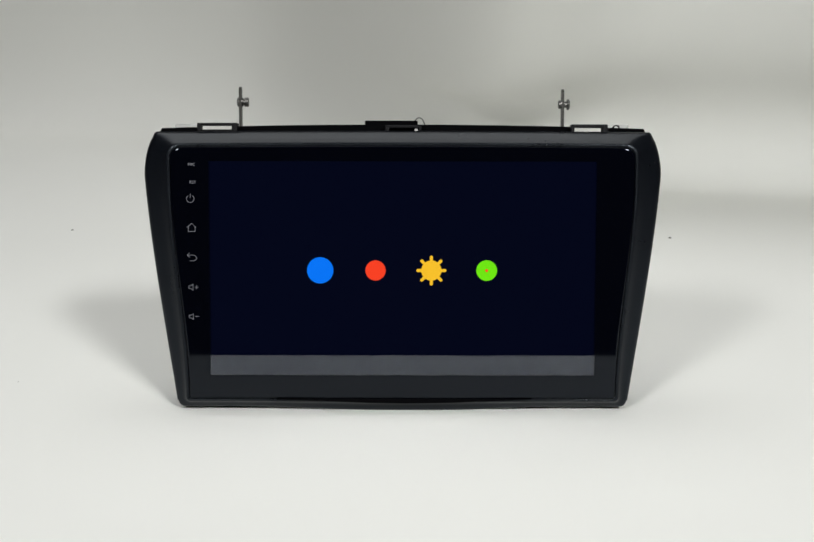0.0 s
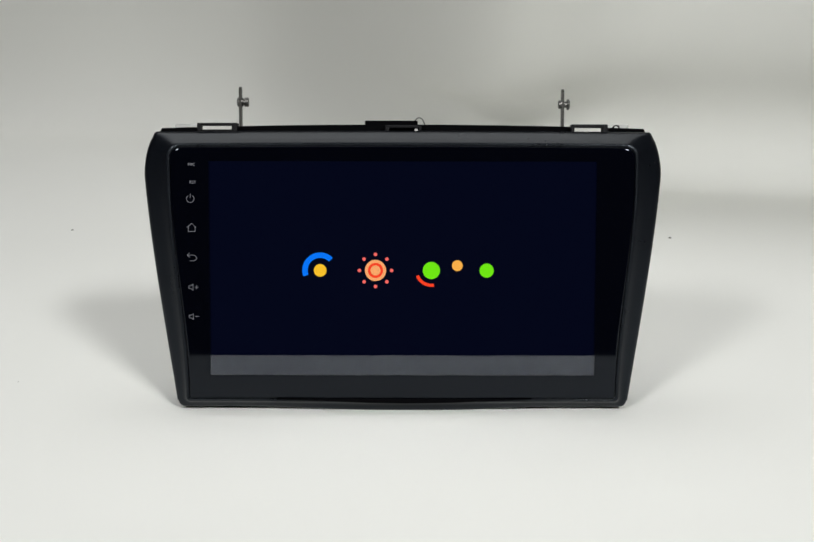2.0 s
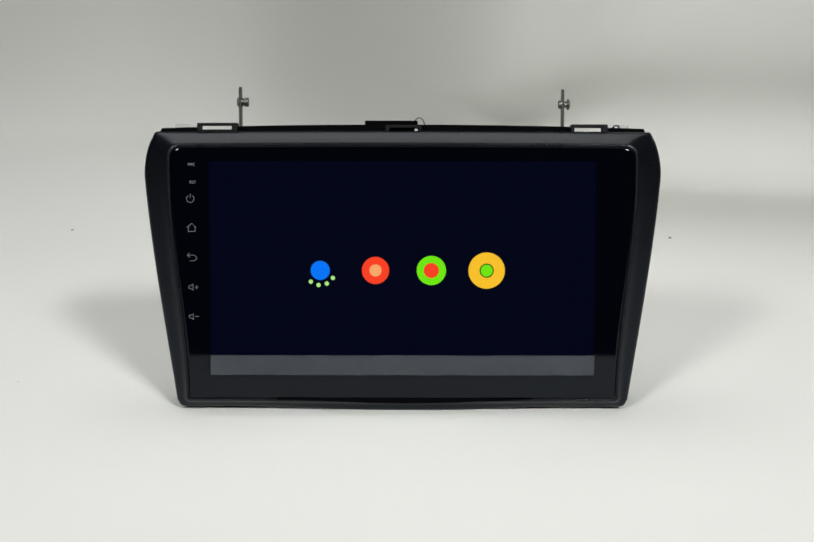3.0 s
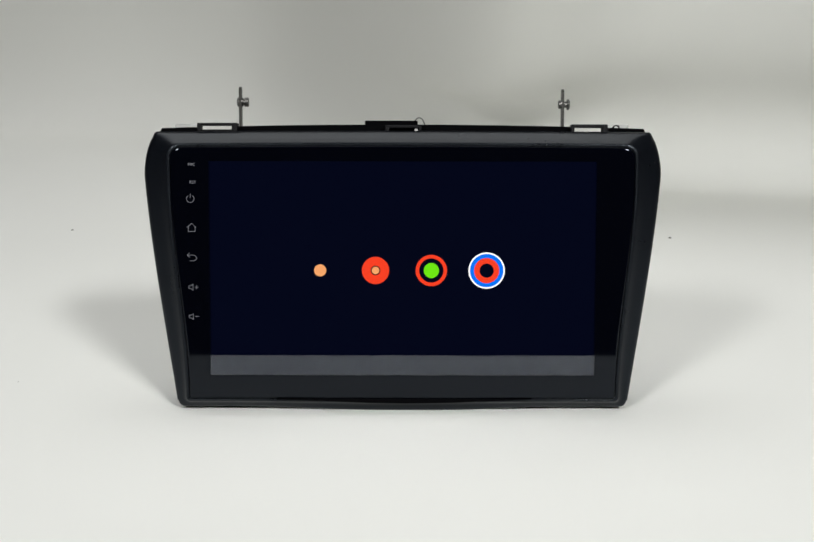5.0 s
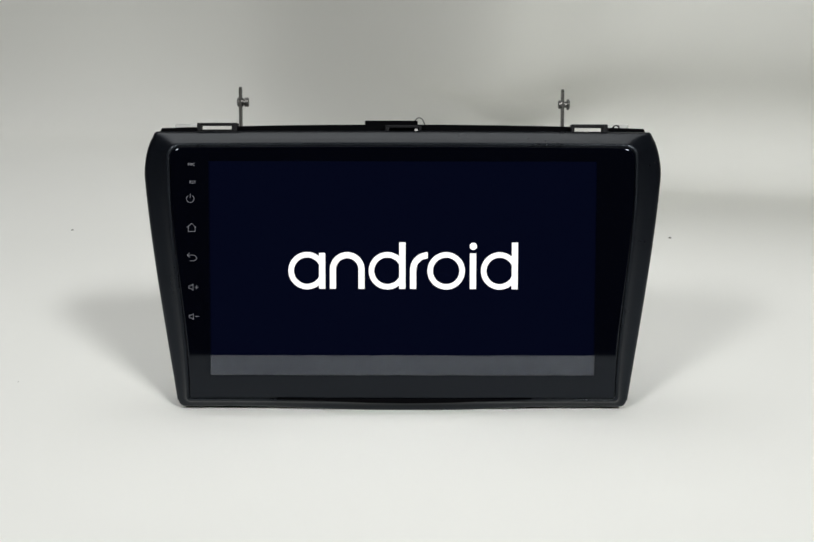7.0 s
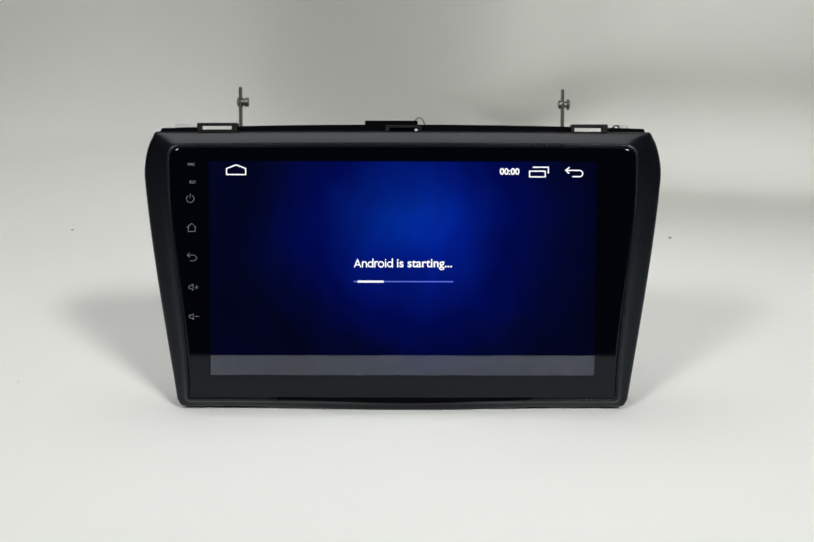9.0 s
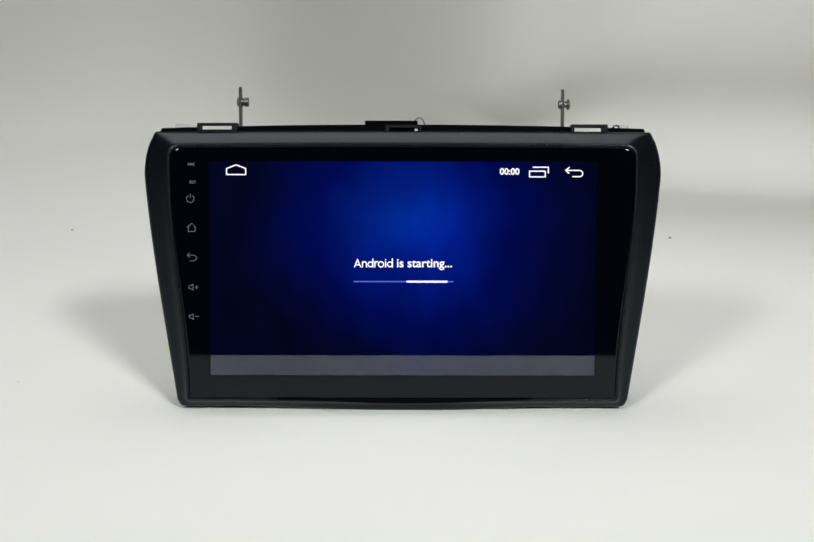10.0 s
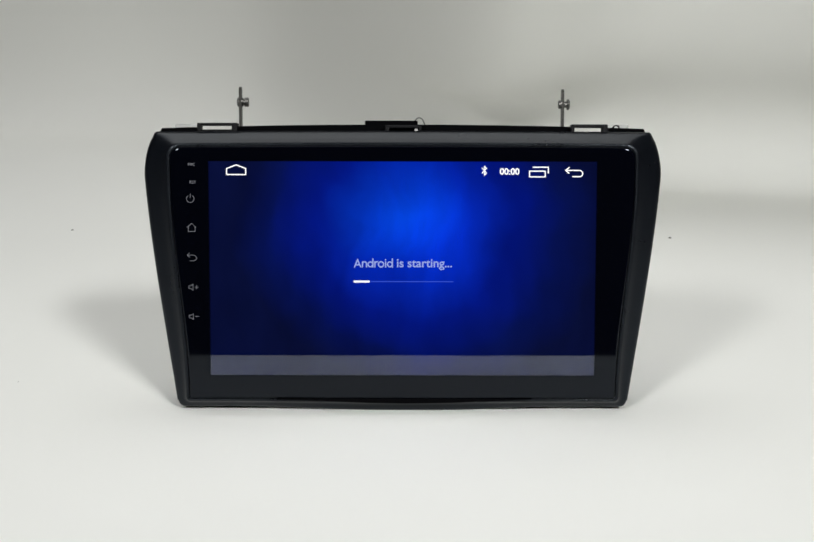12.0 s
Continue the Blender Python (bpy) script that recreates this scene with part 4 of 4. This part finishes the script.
for run, (low, high) in enumerate((RUN_A, RUN_B)):
    for i in range(4):
        ob = master if run == i == 0 else share("progress_run", master, wallpaper)
        rows = []
        for n in range(0, 75):
            t = 8.3 + 0.05 * n
            s = (t - 8.80) % ROUND
            on = low[0][0] < s < low[-1][0]
            a, b = (between(low, s), between(high, s)) if on else ((-0.3, -0.3) if s <= low[0][0] else (1.3, 1.3))
            b = min(max(b, a + 0.001), max(1.16, a + 0.001))
            # a short run reaches back past the slot's end, out of sight
            lo, hi = a * TRACK_L + PIECE / 2, b * TRACK_L - PIECE / 2
            if hi < lo:
                lo = hi = (hi if a <= 0.001 else lo)
            rows.append((min(t, 12.0), pose(SLOT[0] + lo + (hi - lo) * i / 3, 0, 0)))
        MOVES.append((ob, [(0.0, rows[0][1])] + rows))


# specks and a faint streak on the paper
streak = bmesh.new()
bmesh.ops.create_icosphere(streak, subdivisions=2, radius=1.0)
for v in streak.verts:
    v.co = Vector((v.co.x * 0.0005 * (1 + 0.4 * math.sin(v.co.y * 5)), v.co.y * 0.010, v.co.z * 0.00012))
streak_ob = part("faint_streak", streak, rough_material("pale_grey_mark", (0.62, 0.62, 0.60), 0.9), smooth=True)
streak_ob.matrix_basis = pose(0.011, -0.064, GROUND)
tagged(streak_ob, "faint pale grey streak on the white paper", "streak")
for sx, sy, sr in ((-0.341, 0.567, 0.0016), (0.263, 0.525, 0.0019), (-0.218, 0.042, 0.0007), (-0.164, 0.044, 0.0006)):
    bm = bmesh.new()
    bmesh.ops.create_icosphere(bm, subdivisions=2, radius=sr)
    for v in bm.verts:
        v.co = Vector((v.co.x * 0.75, v.co.y * 1.2, sr * 0.45 + v.co.z * 0.6)) * (1 + 0.25 * noise.noise(v.co * 900))
    sp = part("lint_speck", bm, SPECK, smooth=True)
    sp.matrix_basis = pose(sx, sy, GROUND)
    tagged(sp, "tiny grey speck of lint on the white paper", "speck", "specks on the paper")


def motions():
    """Keys all the moving pieces of the display."""
    for ob, rows in MOVES:
        kept = [r for i, r in enumerate(rows) if i in (0, len(rows) - 1) or r[1] != rows[i - 1][1] or r[1] != rows[i + 1][1]]
        walk(ob, kept)


motions()
